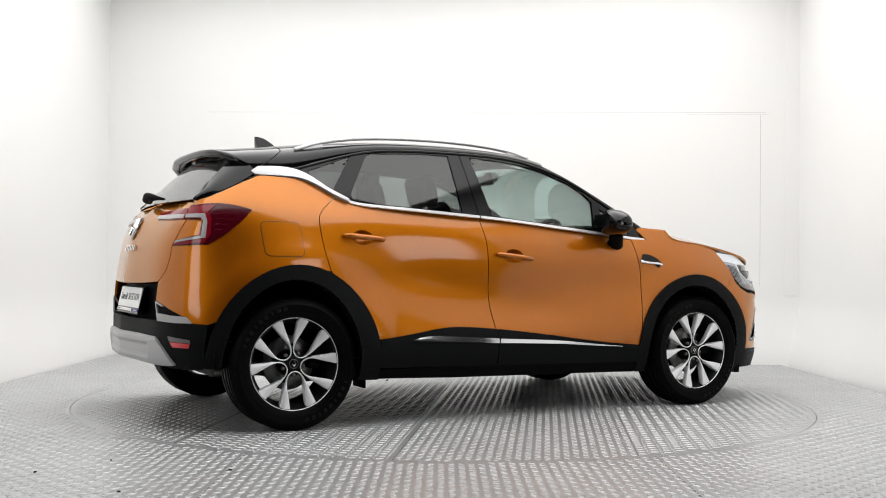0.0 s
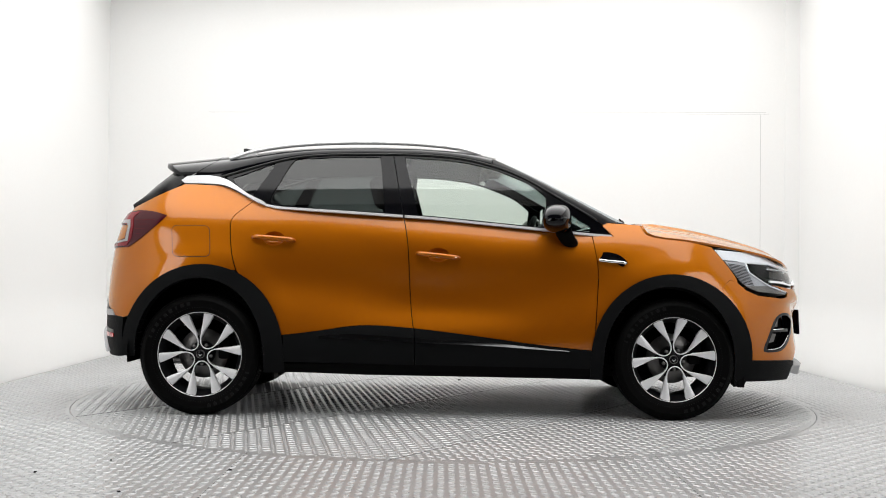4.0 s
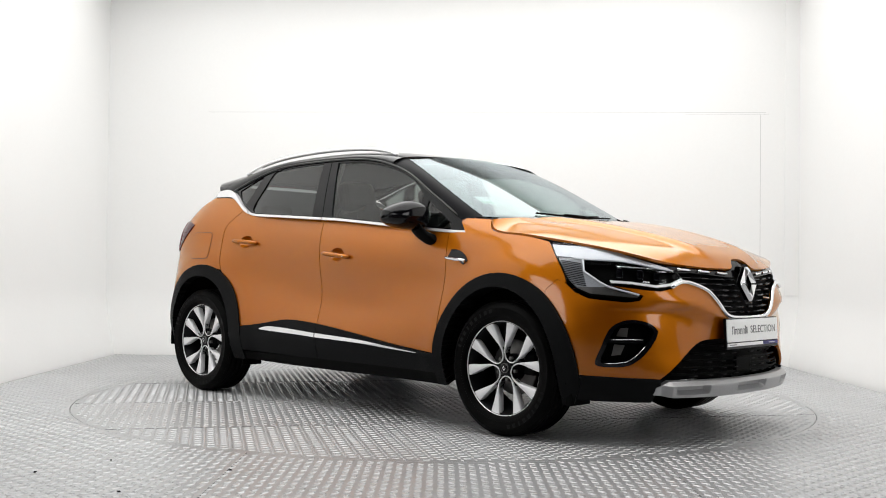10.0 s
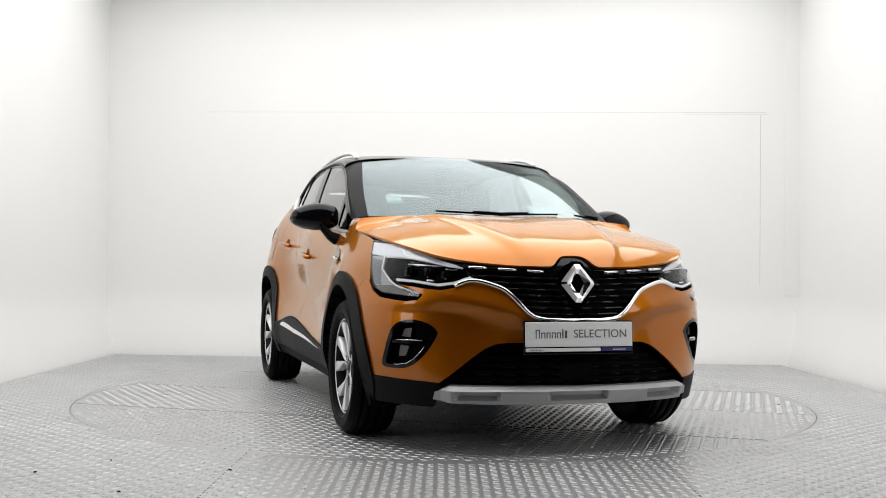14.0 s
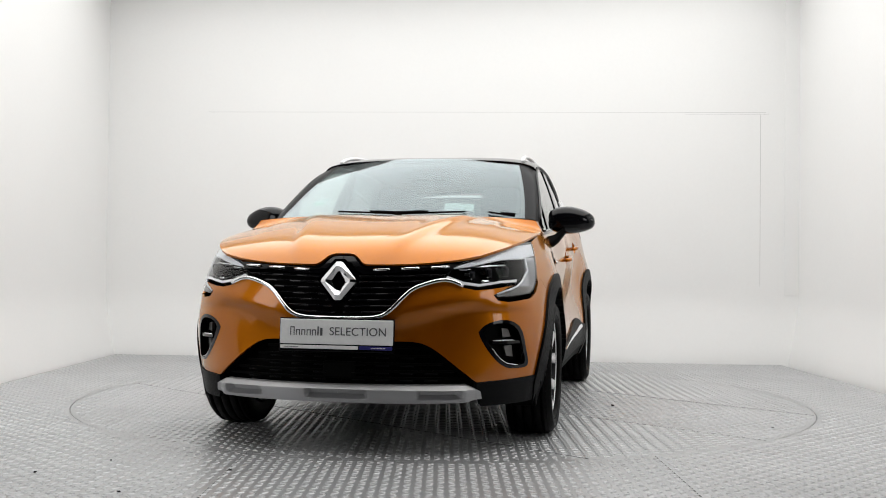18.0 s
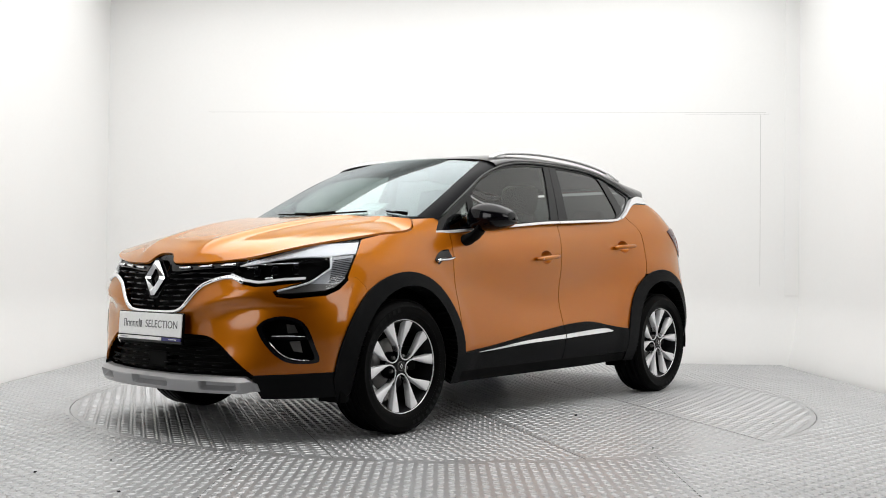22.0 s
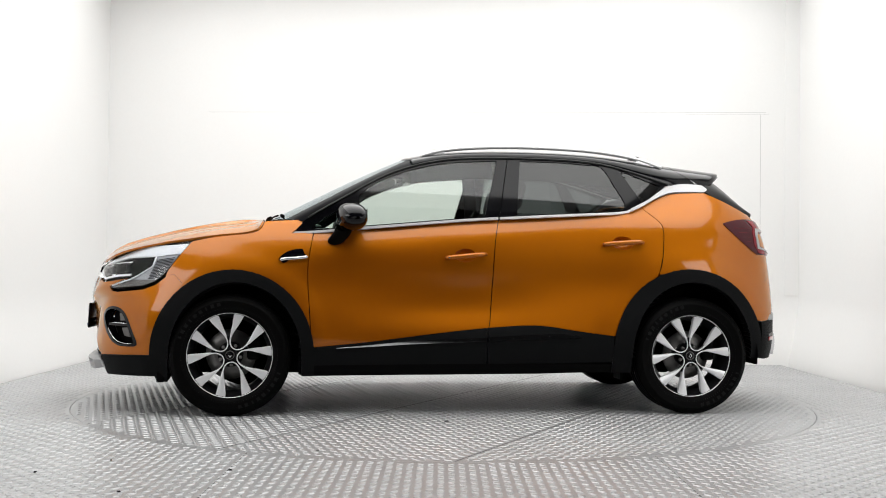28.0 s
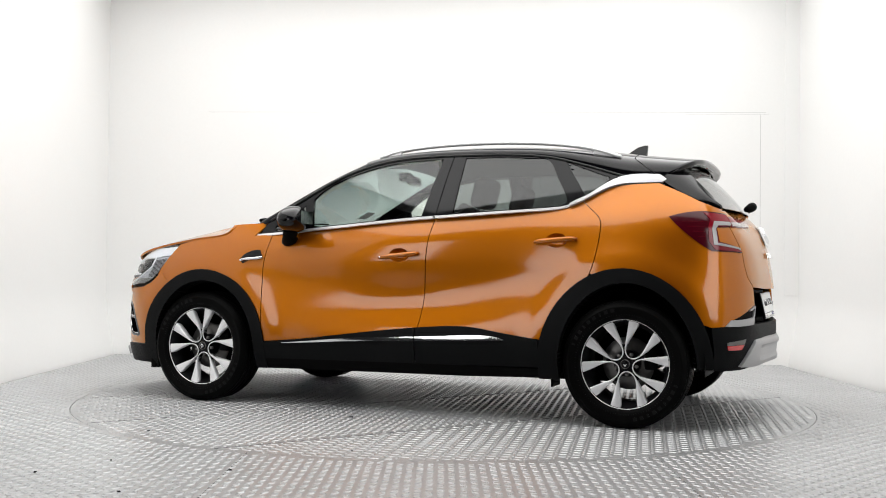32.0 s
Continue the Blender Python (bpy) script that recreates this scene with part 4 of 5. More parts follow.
    panel("lamp_strip", body, low, LAMP_WHITE, lamp, sg, off=.003, depth=.010, label="white lower lamp strip")
    for k in range(13):
        z = .876 - .0088 * k
        x = 1.633 + .0040 * k
        tube("lamp_fin", [on_body(x + .098 * q, z - .014 * q, -.0035) for q in (0, .3, .65, 1)], .0017, DARK, lamp, sides=5, side=sg)
    for edge, r in (([F(.500, .830), F(.56, .839), F(.63, .858), F(.69, .873), S(1.76, .880), S(1.69, .887)], .003), ([S(1.738, .882), S(1.755, .825), F(.780, .771), F(.764, .751), F(.740, .738), F(.686, .716)], .0052)):
        P, N = body(np.array([q[0] for q in edge]), np.array([q[1] for q in edge]))
        tube("bezel_edge", P + N * -.003, r, LAMP_WHITE, lamp, "thin white bezel edge", 6, side=sg)
    # stepped dark reflector boxes behind the cover
    for y, z, w, h in ((.715, .828, .070, .050), (.645, .822, .060, .046), (.575, .812, .055, .040)):
        p = on_body(y, z, -.034, True)
        m = Matrix.Translation((p[0], sg * p[1], p[2])) @ pose(0, 0, 0, 0, 0, -sg * 30)
        bx = box("projector", (.03, w, h), m, GLOSS_BLACK, lamp, "gloss black projector housing", .008)
        box("projector_lens", (.004, w * .62, h * .40), m @ pose(.016, 0, .004), CHROME, bx, bevel=.0015)
        box("projector_edge", (.004, w * .92, .0035), m @ pose(.0155, 0, -h * .42), CHROME, bx, bevel=.001)
    for ya, yb, z, r in ((.58, .715, .846, .0045), (.525, .575, .834, .004), (.625, .655, .776, .006)):
        tube("reflector_bar", [on_body(y, z + .06 * (y - .6), -.016, True) for y in np.linspace(ya, yb, 5)], r, CHROME, lamp, sides=6, side=sg)

    # fog surround
    fog = panel("fog_surround", body, pierce(FOG, FOG_IN), GLOSS_BLACK, car, sg, off=.001, depth=.05, label="gloss black fog lamp surround")
    panel("fog_back", body, FOG_IN, DARK, fog, sg, off=-.055, depth=0)
    for pts in ([(.725, .562), (.752, .558), (.764, .520), (.730, .517)], [(.735, .476), (.768, .478), (.772, .425), (.746, .432)]):
        panel("fog_lens", body, [F(y, z) for y, z in pts], STEEL, fog, sg, off=-.034, depth=.015, label="bright fog light reflector")
    panel("fog_bar", body, [F(.672, .506), F(.787, .504), F(.787, .490), F(.672, .492)], GLOSS_BLACK, fog, sg, off=-.006, depth=.03)
    for line in ([(.676, .507), (.73, .508), (.785, .506)], [(.668, .476), (.686, .448), (.706, .422), (.730, .402), (.76, .394), (.785, .394)]):
        tube("fog_trim", [on_body(y, z, -.004, True) for y, z in line], .0025, CHROME, fog, "thin chrome lip", 6, side=sg)

    # tail lamp on the wing and on the tailgate
    tail = panel("tail_lamp", body, TAIL_OUT, RED_DARK, car, sg, off=.005, depth=.010, label="dark red led tail lamp")
    red = [S(-1.70, 1.134), S(-1.80, 1.124), R(.648, 1.116), R(.662, 1.066), S(-1.762, 1.062), S(-1.780, .980), R(.655, .954), R(.628, .932), S(-1.765, .942), S(-1.735, .985), S(-1.728, 1.06), S(-1.735, 1.10)]
    panel("lamp_band", body, red, RED_GLASS, tail, sg, off=.008, depth=.003, label="bright red lamp band")
    led = [R(.655, 1.086), S(-1.752, 1.088), S(-1.746, 1.05), S(-1.757, .968), R(.655, .946), R(.640, .940), R(.640, .952), S(-1.775, .978), S(-1.763, 1.05), S(-1.772, 1.068), R(.660, 1.068)]
    panel("lamp_light_guide", body, led, GUIDE, tail, sg, off=.011, depth=.004, label="clear c-shaped light guide")
    for k in range(5):
        z = 1.088 - .026 * k
        tube("lamp_line", [on_body(x, z, .0065) for x in np.linspace(-1.60 - .028 * k, -1.715, 6)], .0009, RED_GLASS, tail, sides=5, side=sg)
    inner_l = panel("tailgate_lamp", body, [R(.632, 1.118), R(.50, 1.118), R(.36, 1.113), R(.25, 1.104), R(.285, 1.070), R(.50, 1.062), R(.652, 1.062)], RED_GLASS, car, sg, off=.005, depth=.008, label="red inner tail lamp on the tailgate")
    panel("lamp_light_guide", body, [R(.638, 1.086), R(.50, 1.088), R(.27, 1.090), R(.285, 1.073), R(.50, 1.066), R(.645, 1.066)], GUIDE, inner_l, sg, off=.009, depth=.004, label="clear light guide")

    # rear bumper details
    trim = [R(.53, .650), R(.598, .632), R(.605, .622), R(.545, .638), R(.562, .590), S(-1.90, .580), S(-1.845, .578), S(-1.822, .546), S(-1.88, .545), R(.56, .551)]
    b = panel("bumper_trim", body, trim, SILVER, car, sg, off=.006, depth=.01, label="satin chrome bumper corner trim")
    panel("bumper_grille", body, [R(.548, .638), R(.60, .628), S(-1.86, .580), S(-1.85, .566), R(.565, .576)], DARK, b, sg, off=-.004, depth=0)
    panel("reflector_clear", body, [R(.655, .478), S(-1.83, .464), S(-1.828, .448), R(.667, .452)], STEEL, b, sg, off=.006, depth=.004)
    panel("reflector", body, [R(.672, .450), S(-1.828, .446), S(-1.832, .424), R(.69, .424)], REFLECTOR, b, sg, off=.008, depth=.004, label="red rear reflector")

# front bumper
o = [(0, .504)] + INTAKE[1:] + [F(.66, .327)] + SS([(1.745, .337)] + [p for p in ARCH_F[::-1] if p[0] > 1.578 and p[1] > .336]) + SS([(1.5835, .7105), (1.586, .735), (1.632, .783), (1.676, .768), (1.73, .724), (1.80, .696)]) + [F(.735, .680)]
o += NOTCH + CHROME_LOW
bumper = panel("front_bumper", body, pierce(o, FOG, axis=1), ORANGE, car, both=True, label="orange front bumper")
o = [F(.607, .321), F(.66, .325)] + SS([(1.745, .335), (1.758, .30), (1.70, .218)]) + [F(.62, .215), F(.60, .29)]
for sg in SIDES:
    panel("bumper_corner", body, o, CLADDING, bumper, sg, off=.006, depth=.03, label="dark grey plastic bumper corner")
# skid plate: a chamfered top edge, a proud lower face and shallow recesses between raised blocks
def skid_off(u, v):
    y = np.abs(u)
    block = ramp(y, .125, .145) * ramp(y, .375, .355)
    recess = (1 - block) * ramp(y, .56, .535) * ramp(v, .260, .266) * ramp(v, .296, .290)
    end = ramp(y, .575, .625)
    return .004 + .028 * ramp(v, .311, .296) - .032 * recess - .022 * end


o = [(0, .309), F(.30, .310), F(.565, .312), F(.618, .286), F(.622, .252), F(.56, .247), F(.3, .243), (0, .242)]
panel("skid_plate", body, o, SILVER, bumper, off=skid_off, depth=.03, cell=.0055, both=True, label="silver painted skid plate")
# chrome line under the grille
up = [(u, v) for u, v in CHROME_LOW]
line3 = []
for u, v in up[::-1]:
    P, N = body(np.array([u]), np.array([v + .006]))
    line3.append(P[0] + N[0] * .004)
pts = [p * (1, -1, 1) for p in line3[::-1]][:-1] + line3
tube("grille_trim", pts, .0105, CHROME, bumper, "chrome trim line under the grille", 8)
# grille
GR_TOP = [F(y, z) for y, z in ((.53, .852), (.40, .852), (.30, .846), (.15, .834), (.105, .834), (.085, .842), (.05, .880), (.02, .890))] + [(0, .890)]
o = [(u, v + .004) for u, v in CHROME_LOW[::-1]] + [F(.475, .795)] + GR_TOP
grille = panel("grille", body, o, DARK, car, off=-.045, depth=0, both=True, label="black radiator grille with chrome dashes")
gr_low = spline([p[0] for p in CHROME_LOW[::-1]], [p[1] for p in CHROME_LOW[::-1]])
o = GR_TOP + [(0, .858), F(.022, .858), F(.045, .850), F(.072, .818), F(.10, .803), F(.15, .803), F(.30, .816), F(.40, .822), F(.495, .822)]
panel("grille_frame", body, o, GLOSS_BLACK, grille, off=-.004, depth=.045, both=True, label="gloss black grille frame")
for k in range(7):
    z = .790 - .027 * k
    us = [u for u in np.linspace(.0, .50, 60) if gr_low(u) + .012 < z and u > .07 - .012 * max(0, k - 1)]
    if len(us) < 4:
        continue
    P, N = body(np.array(us), np.array([z + .03 * u for u in us]))
    for sg in SIDES:
        tube("grille_bar", P - N * .016, .0075, GLOSS_BLACK, grille, sides=6, side=sg, flat=.8)
    # short raised blocks on each bar
    for u0 in np.arange(us[0] + .02 + .03 * (k % 2), us[-1] - .05, .125):
        P, N = body(np.array([u0, u0 + .035, u0 + .07]), np.full(3, z) + .03 * np.array([u0, u0 + .035, u0 + .07]))
        for sg in SIDES:
            tube("grille_dash", P - N * .009, .0042, PILLAR, grille, sides=6, side=sg)
for y0, y1 in ((.150, .222), (.272, .352), (.402, .478)):
    a = np.linspace(y0, y1, 5)
    P = np.array([on_body(y, .818 + .055 * (y - .15), .002, True) for y in a])
    for sg in SIDES:
        tube("grille_dash", P, .0065, CHROME, grille, "chrome grille dash", 6, side=sg)
# badge: a hollow diamond
def badge(m, w, h, parent):
    back = bmesh.new()
    q = [back.verts.new(m @ Vector((x * w * 1.28, -.004, z * h * 1.16))) for x, z in ((0, 1.02), (.25, 1.0), (1, .1), (.3, -1), (-.3, -1), (-1, .1), (-.25, 1.0))]
    back.faces.new(q)
    bmesh.ops.solidify(back, geom=back.faces[:], thickness=.012)
    b = part("badge", back, GLOSS_BLACK, parent, "black badge plate with a chrome diamond")
    bm = bmesh.new()
    rings = []
    for s, d in ((1.0, 0.0), (.70, .014), (.40, 0.0)):
        ring_v = []
        for x, z in ((.18, 1), (1, .08), (1, -.08), (.18, -1), (-.18, -1), (-1, -.08), (-1, .08), (-.18, 1)):
            k = s
            ring_v.append(bm.verts.new(m @ Vector((x * w * k * (1 if s > .5 else .95), d + .006, z * h * (1 - (1 - k) * .82)))))
        rings.append(ring_v)
    for a, c in zip(rings, rings[1:]):
        for i in range(8):
            bm.faces.new((a[i], a[(i + 1) % 8], c[(i + 1) % 8], c[i]))
    bmesh.ops.recalc_face_normals(bm, faces=bm.faces[:])
    part("badge_diamond", bm, CHROME, b, "chrome diamond")


badge(Matrix.Translation((2.178, 0, .768)) @ pose(0, 0, 0, 0, 0, -90) @ pose(0, 0, 0, 8, 0, 0), .080, .086, car)
# lower intake
o = INTAKE + [F(.60, .30), (0, .30)]
intake = panel("lower_intake", body, o, DARK, car, off=-.07, depth=0, both=True, label="black lower air intake")
for k in range(5):
    z = .475 - .034 * k
    ymax = .36 + .22 * (.475 - z) / .14
    P = np.array([on_body(y, z, -.035, True) for y in np.linspace(0.0, ymax, 12)])
    tube("intake_bar", [p * (1, -1, 1) for p in P[::-1]][:-1] + list(P), .006, DARK, intake, sides=6)
    for y0 in np.arange(.06, ymax - .09, .11):
        q = np.array([on_body(y, z - .010, -.024, True) for y in (y0, y0 + .03, y0 + .06)])
        for sg in SIDES:
            tube("intake_dash", q, .003, CLADDING, intake, sides=5, side=sg)
box("radar_sensor", (.02, .15, .075), pose(2.150, .0, .372), DARK, intake, "gloss black radar sensor cover")


def text_mesh(name, body_text, size, m, mat, parent):
    cu = bpy.data.curves.new(name, "FONT")
    cu.body, cu.size, cu.extrude, cu.align_x, cu.align_y = body_text, size, .0008, "LEFT", "CENTER"
    tmp = new(name, cu)
    bpy.context.view_layer.update()
    me = bpy.data.meshes.new_from_object(tmp.evaluated_get(bpy.context.evaluated_depsgraph_get()))
    bpy.data.objects.remove(tmp)
    me.transform(m)
    me.materials.append(mat)
    ob = new(name, me)
    ob.parent = parent
    return ob


def plate(m, parent, label):
    """A show plate: the frame, the white board, a bar for each letter of the maker's name and the word after it."""
    fr = box("plate_frame", (.53, .014, .150), m @ pose(0, 0, -.012), GLOSS_BLACK, parent, label, .004)
    box("plate_board", (.520, .008, .110), m @ pose(0, -.008, 0.002), PLATE_WHITE, fr, "white plate board", .003)
    box("plate_foot", (.36, .006, .016), m @ pose(-.078, -.008, -.066), PLATE_WHITE, fr, bevel=.002)
    box("plate_tab", (.150, .006, .016), m @ pose(.182, -.008, -.066), PLATE_BLUE, fr, "blue plate tab", bevel=.002)
    for k in range(10):
        box("small_print", (.0045, .001, .004), m @ pose(.165 + .0065 * k, -.0115, -.066), PLATE_WHITE, fr, bevel=0)
        box("small_print", (.0045, .001, .0035), m @ pose(-.235 + .0065 * k, -.0115, -.066), PLATE_INK, fr, bevel=0)
    x = -.212
    for w, h in ((.020, .038), (.019, .026), (.018, .026), (.019, .026), (.018, .026), (.006, .040), (.011, .034)):
        z0 = -.019
        box("name_bar", (w, .001, h), m @ pose(x + w / 2, -.0125, z0 + h / 2 + .004), PLATE_INK, fr, bevel=0) if w < .012 else None
        if w >= .012:
            for q in (-1, 1):
                box("name_bar", (.0042, .001, h), m @ pose(x + w / 2 + q * (w / 2 - .002), -.0125, z0 + h / 2 + .004), PLATE_INK, fr, bevel=0)
            box("name_bar", (w, .001, .0042), m @ pose(x + w / 2, -.0125, z0 + h + .002), PLATE_INK, fr, bevel=0)
        x += w + .0065
    text_mesh("plate_word", "SELECTION", .0515, m @ pose(-.031, -.0122, .003) @ pose(0, 0, 0, 90, 0, 0), PLATE_INK, fr)
    return fr


plate(pose(2.200, 0, .540) @ pose(0, 0, 0, 0, 0, 90) @ pose(0, 0, 0, -3, 0, 0), bumper, "white show plate in a black frame")
# bonnet
P = hood_point(*np.meshgrid(np.linspace(0, 1, 70), np.linspace(0, 1, 72), indexing="ij"))
full = np.concatenate([P, (P * (1, -1, 1))[:, ::-1][:, 1:]], axis=1)
bonnet = loft("bonnet", full, ORANGE, car, "orange sculpted bonnet", depth=.012)
# roof, spoiler, screen
A = np.linspace(0, 1, 22)
seam_x = -1.462 + .15 * np.clip(A / .45, 0, 1) ** .8 + .02 * A
K = np.linspace(0, 1, 70)
head_x = .30 + .0 * A + .045 * np.sin(A * math.pi / 2) ** 2
P = np.array([roof_point(head_x + (seam_x + .003 - head_x) * k, A) for k in K])
full = np.concatenate([P, (P * (1, -1, 1))[:, ::-1][:, 1:]], axis=1)
roof = loft("roof", full, GLOSS_BLACK, car, "gloss black roof", depth=.012)
trail = np.array([np.interp(a, (0, .25, .5, .75, 1.0), (-1.474, -1.550, -1.612, -1.642, -1.652)) for a in A])
rows = [roof_point(seam_x - .003 + (trail - seam_x) * k, A) for k in np.linspace(0, 1, 14)]
last = rows[-1]
drop = np.clip(A / .25, 0, 1)[:, None]
rows.append(last + drop * (-.004, 0, -.018))
rows.append(last + drop * (.012, 0, -.034))
rows.append(last + drop * (.05, -.01, -.040))
top_in = roof_point(np.full(len(A), -1.50), A)
rows.append(last * .25 + top_in * .75 + (0, 0, -.055) * drop)
P = np.array(rows)
full = np.concatenate([P, (P * (1, -1, 1))[:, ::-1][:, 1:]], axis=1)
spoiler = loft("roof_spoiler", full, GLOSS_BLACK, car, "gloss black roof spoiler")
box("brake_light", (.012, .30, .016), pose(-1.634, 0, 1.432), RED_GLASS, spoiler, "red high brake light strip", .004)
# rear screen and the gloss black wings beside it
glass_edge = spline((0, .5, 1.0), np.array([(-1.545, .505, 1.395), (-1.665, .560, 1.285), (-1.775, .612, 1.166)]))
wing_edge = spline((0, .35, .7, 1.0), np.array([(-1.462, .652, 1.318), (-1.555, .645, 1.258), (-1.66, .652, 1.207), (-1.77, .632, 1.163)]))
V = np.linspace(0, 1, 16)


def rear_screen(v, w):
    e = glass_edge(v)
    return np.stack([e[..., 0] - (1 - w * w) * (.072 - .012 * v), e[..., 1] * w, e[..., 2] + (1 - w * w) * .006 * (1 - v)], -1)


vv, ww = np.meshgrid(V, np.linspace(1, -1, 30), indexing="ij")
screen = loft("rear_window", rear_screen(vv, ww)[::-1], TINT_GLASS, car, "dark tinted curved rear window", depth=.004)
for sg in SIDES:
    g, q = glass_edge(V), wing_edge(V)
    k = np.linspace(0, 1, 7)[None, :, None]
    P = q[:, None] * (1 - k) + g[:, None] * k
    P[..., 2] += .012 * np.sin(k[..., 0] * math.pi)
    P[..., 1] += .010 * np.sin(k[..., 0] * math.pi)
    loft("screen_wing", P[::-1], GLOSS_BLACK, spoiler, "gloss black fin beside the rear window", side=sg, depth=.01)
for sg in SIDES:
    edge_a = np.array([np.interp(a, A, last[:, k]) for a in np.linspace(0, .5, 10) for k in range(3)]).reshape(10, 3) + (.006, 0, -.006)
    edge_b = np.array([(-1.455 - .09 * k, .655 - .15 * k, 1.312 + .078 * k) for k in np.linspace(0, 1, 10)])
    loft("spoiler_side", np.array([edge_a * (1 - k) + edge_b * k for k in np.linspace(0, 1, 5)]), GLOSS_BLACK, spoiler, side=sg, depth=.006)
tube("rear_wiper", [(-1.842, .075, 1.186), (-1.868, .05, 1.200), (-1.874, .0, 1.208), (-1.868, -.07, 1.204), (-1.852, -.14, 1.196), (-1.832, -.21, 1.188)], (.014, .026, .027, .020, .012, .006), DARK, screen, "black rear wiper", 10)
# fin aerial
bm = bmesh.new()
prof = [(-1.09, 0), (-1.15, .028), (-1.205, .066), (-1.245, .076), (-1.266, .076), (-1.262, .035), (-1.255, 0)]
zb = 1.512
va = [bm.verts.new((x, .024 * (1 - h / .085), zb + h)) for x, h in prof]
vb = [bm.verts.new((v.co.x, -v.co.y, v.co.z)) for v in va]
for i in range(len(prof) - 1):
    bm.faces.new((va[i], va[i + 1], vb[i + 1], vb[i]))
bm.faces.new(va[::-1])
bm.faces.new(vb)
bmesh.ops.recalc_face_normals(bm, faces=bm.faces[:])
part("aerial_fin", bm, GLOSS_BLACK, roof, "black shark-fin aerial")
# roof rails
for sg in SIDES:
    path = []
    for x, lift in curve([(.245, .004), (.19, .016), (.10, .028), (-.17, .040), (-.50, .044), (-.85, .042), (-1.08, .034), (-1.17, .018), (-1.23, .004)], 4):
        p = roof_point(np.array([x]), np.array([.43]))[0]
        path.append((p[0], p[1] + .004, p[2] + lift * .66 - .001))
    rail = tube("roof_rail", path, .0145, RAIL, car, "satin silver roof rail", 10, 0.8, side=sg)
    for x in (.16, -1.13):
        p = roof_point(np.array([x]), np.array([.43]))[0]
        box("rail_foot", (.12, .018, .030), pose(p[0], sg * (p[1] + .004), p[2] + .004, 0, 8 if x > 0 else -12, 0), RAIL, rail, bevel=.008)
# windscreen and pillars
U = np.linspace(0, 1, 26)
P = screen_point(*np.meshgrid(U, np.linspace(0, 1, 36), indexing="ij"))
windscreen = loft("windscreen", P, SCREEN_GLASS, car, "clear curved windscreen", depth=.004)
for v0, v1 in ((0, .014), (.986, 1.0)):
    loft("screen_border", screen_point(*np.meshgrid(U, np.linspace(v0, v1, 3), indexing="ij")) + (-.008, 0, -.004), DARK, windscreen)
loft("screen_border", screen_point(*np.meshgrid(np.linspace(.965, 1.0, 3), np.linspace(0, 1, 30), indexing="ij")) + (-.008, 0, -.004), DARK, windscreen)
loft("screen_border", screen_point(*np.meshgrid(np.linspace(0, .035, 3), np.linspace(0, 1, 30), indexing="ij")) + (-.008, 0, -.004), DARK, windscreen)
for sg in SIDES:
    e = screen_edge(U)
    xs = np.linspace(.93, .30, 26)
    g = np.array([cabin_point(x, roof_edge(x) - .010)[0] for x in xs])
    g[:, 1] += .004
    k = np.linspace(0, 1, 7)[None, :, None]
    P = e[:, None] * (1 - k) + g[:, None] * k
    P[..., 0] += .012 * np.sin(k[..., 0] * math.pi)
    P[..., 1] += .012 * np.sin(k[..., 0] * math.pi)
    loft("windscreen_pillar", P[:, ::-1], PILLAR, car, "gloss black windscreen pillar", side=sg)
    path = [cabin_point(x, roof_edge(x) - .006)[0] + (0, .006, 0) for x in np.linspace(.90, -1.27, 50)]
    tube("roof_seal", path, .006, SEAL, roof, sides=6, side=sg)
# scuttle and wipers
rows = [[(1.19 - .03 * abs(w) ** 2, .74 * w, 1.086) for w in np.linspace(-1, 1, 20)], [(screen_point(0.02, (1 - w) / 2)[0], .72 * w, 1.100) for w in np.linspace(-1, 1, 20)]]
loft("scuttle", np.array(rows)[:, ::-1], DARK, car, "matt black scuttle panel below the windscreen")


def wiper(y0, y1, parent):
    """A wiper blade laid along the foot of the screen from y0 to y1, with its arm."""
    def at(y, u, lift):
        p = screen_point(np.array(u), np.array((1 - y / .69) / 2))
        return p + np.array((.006, 0, .007)) * (1 + lift)
    a = [at(y0 + (y1 - y0) * k, .012 + .040 * k, 0) for k in np.linspace(0, 1, 9)]
    w = tube("windscreen_wiper", a, .0055, DARK, parent, "black windscreen wiper", 6)
    ym = y0 + (y1 - y0) * .45
    tube("wiper_arm", [at(y0 - (.02 if y1 > y0 else -.02), .005, .6), at((y0 + ym) / 2, .016, 1.2), at(ym, .032, 1.0)], (.012, .008, .006), DARK, w, sides=6)


wiper(.02, -.34, car)
wiper(.02, .38, car)
wiper(.62, .50, car)

# tailgate
TG = [(S_END, .735), R(.30, .738), R(.535, .748), R(.595, .80), R(.612, .864), R(.612, .93), R(.663, 1.06), R(.639, 1.12), R(.633, 1.150), R(.50, 1.158), R(.25, 1.163), (S_END, 1.165)]
gate = panel("tailgate", body, TG, ORANGE, car, both=True, label="orange tailgate")
gate_x = body_point(np.full(2, S_END), np.array((1.035, .925)))[:, 0]
gate_lean = math.degrees(math.atan2(body_point(S_END, 1.085)[0, 0] - body_point(S_END, .985)[0, 0], .10))
badge(Matrix.Translation((gate_x[0] - .004, 0, 1.035)) @ pose(0, 0, 0, 0, 0, 90) @ pose(0, 0, 0, gate_lean, 0, 0), .036, .058, gate)
for k in range(6):
    box("name_bar", (.004, .022, .030), pose(gate_x[1] - .002, -.105 + .042 * k, .925, 0, 12, 0), CHROME, gate, bevel=.001)
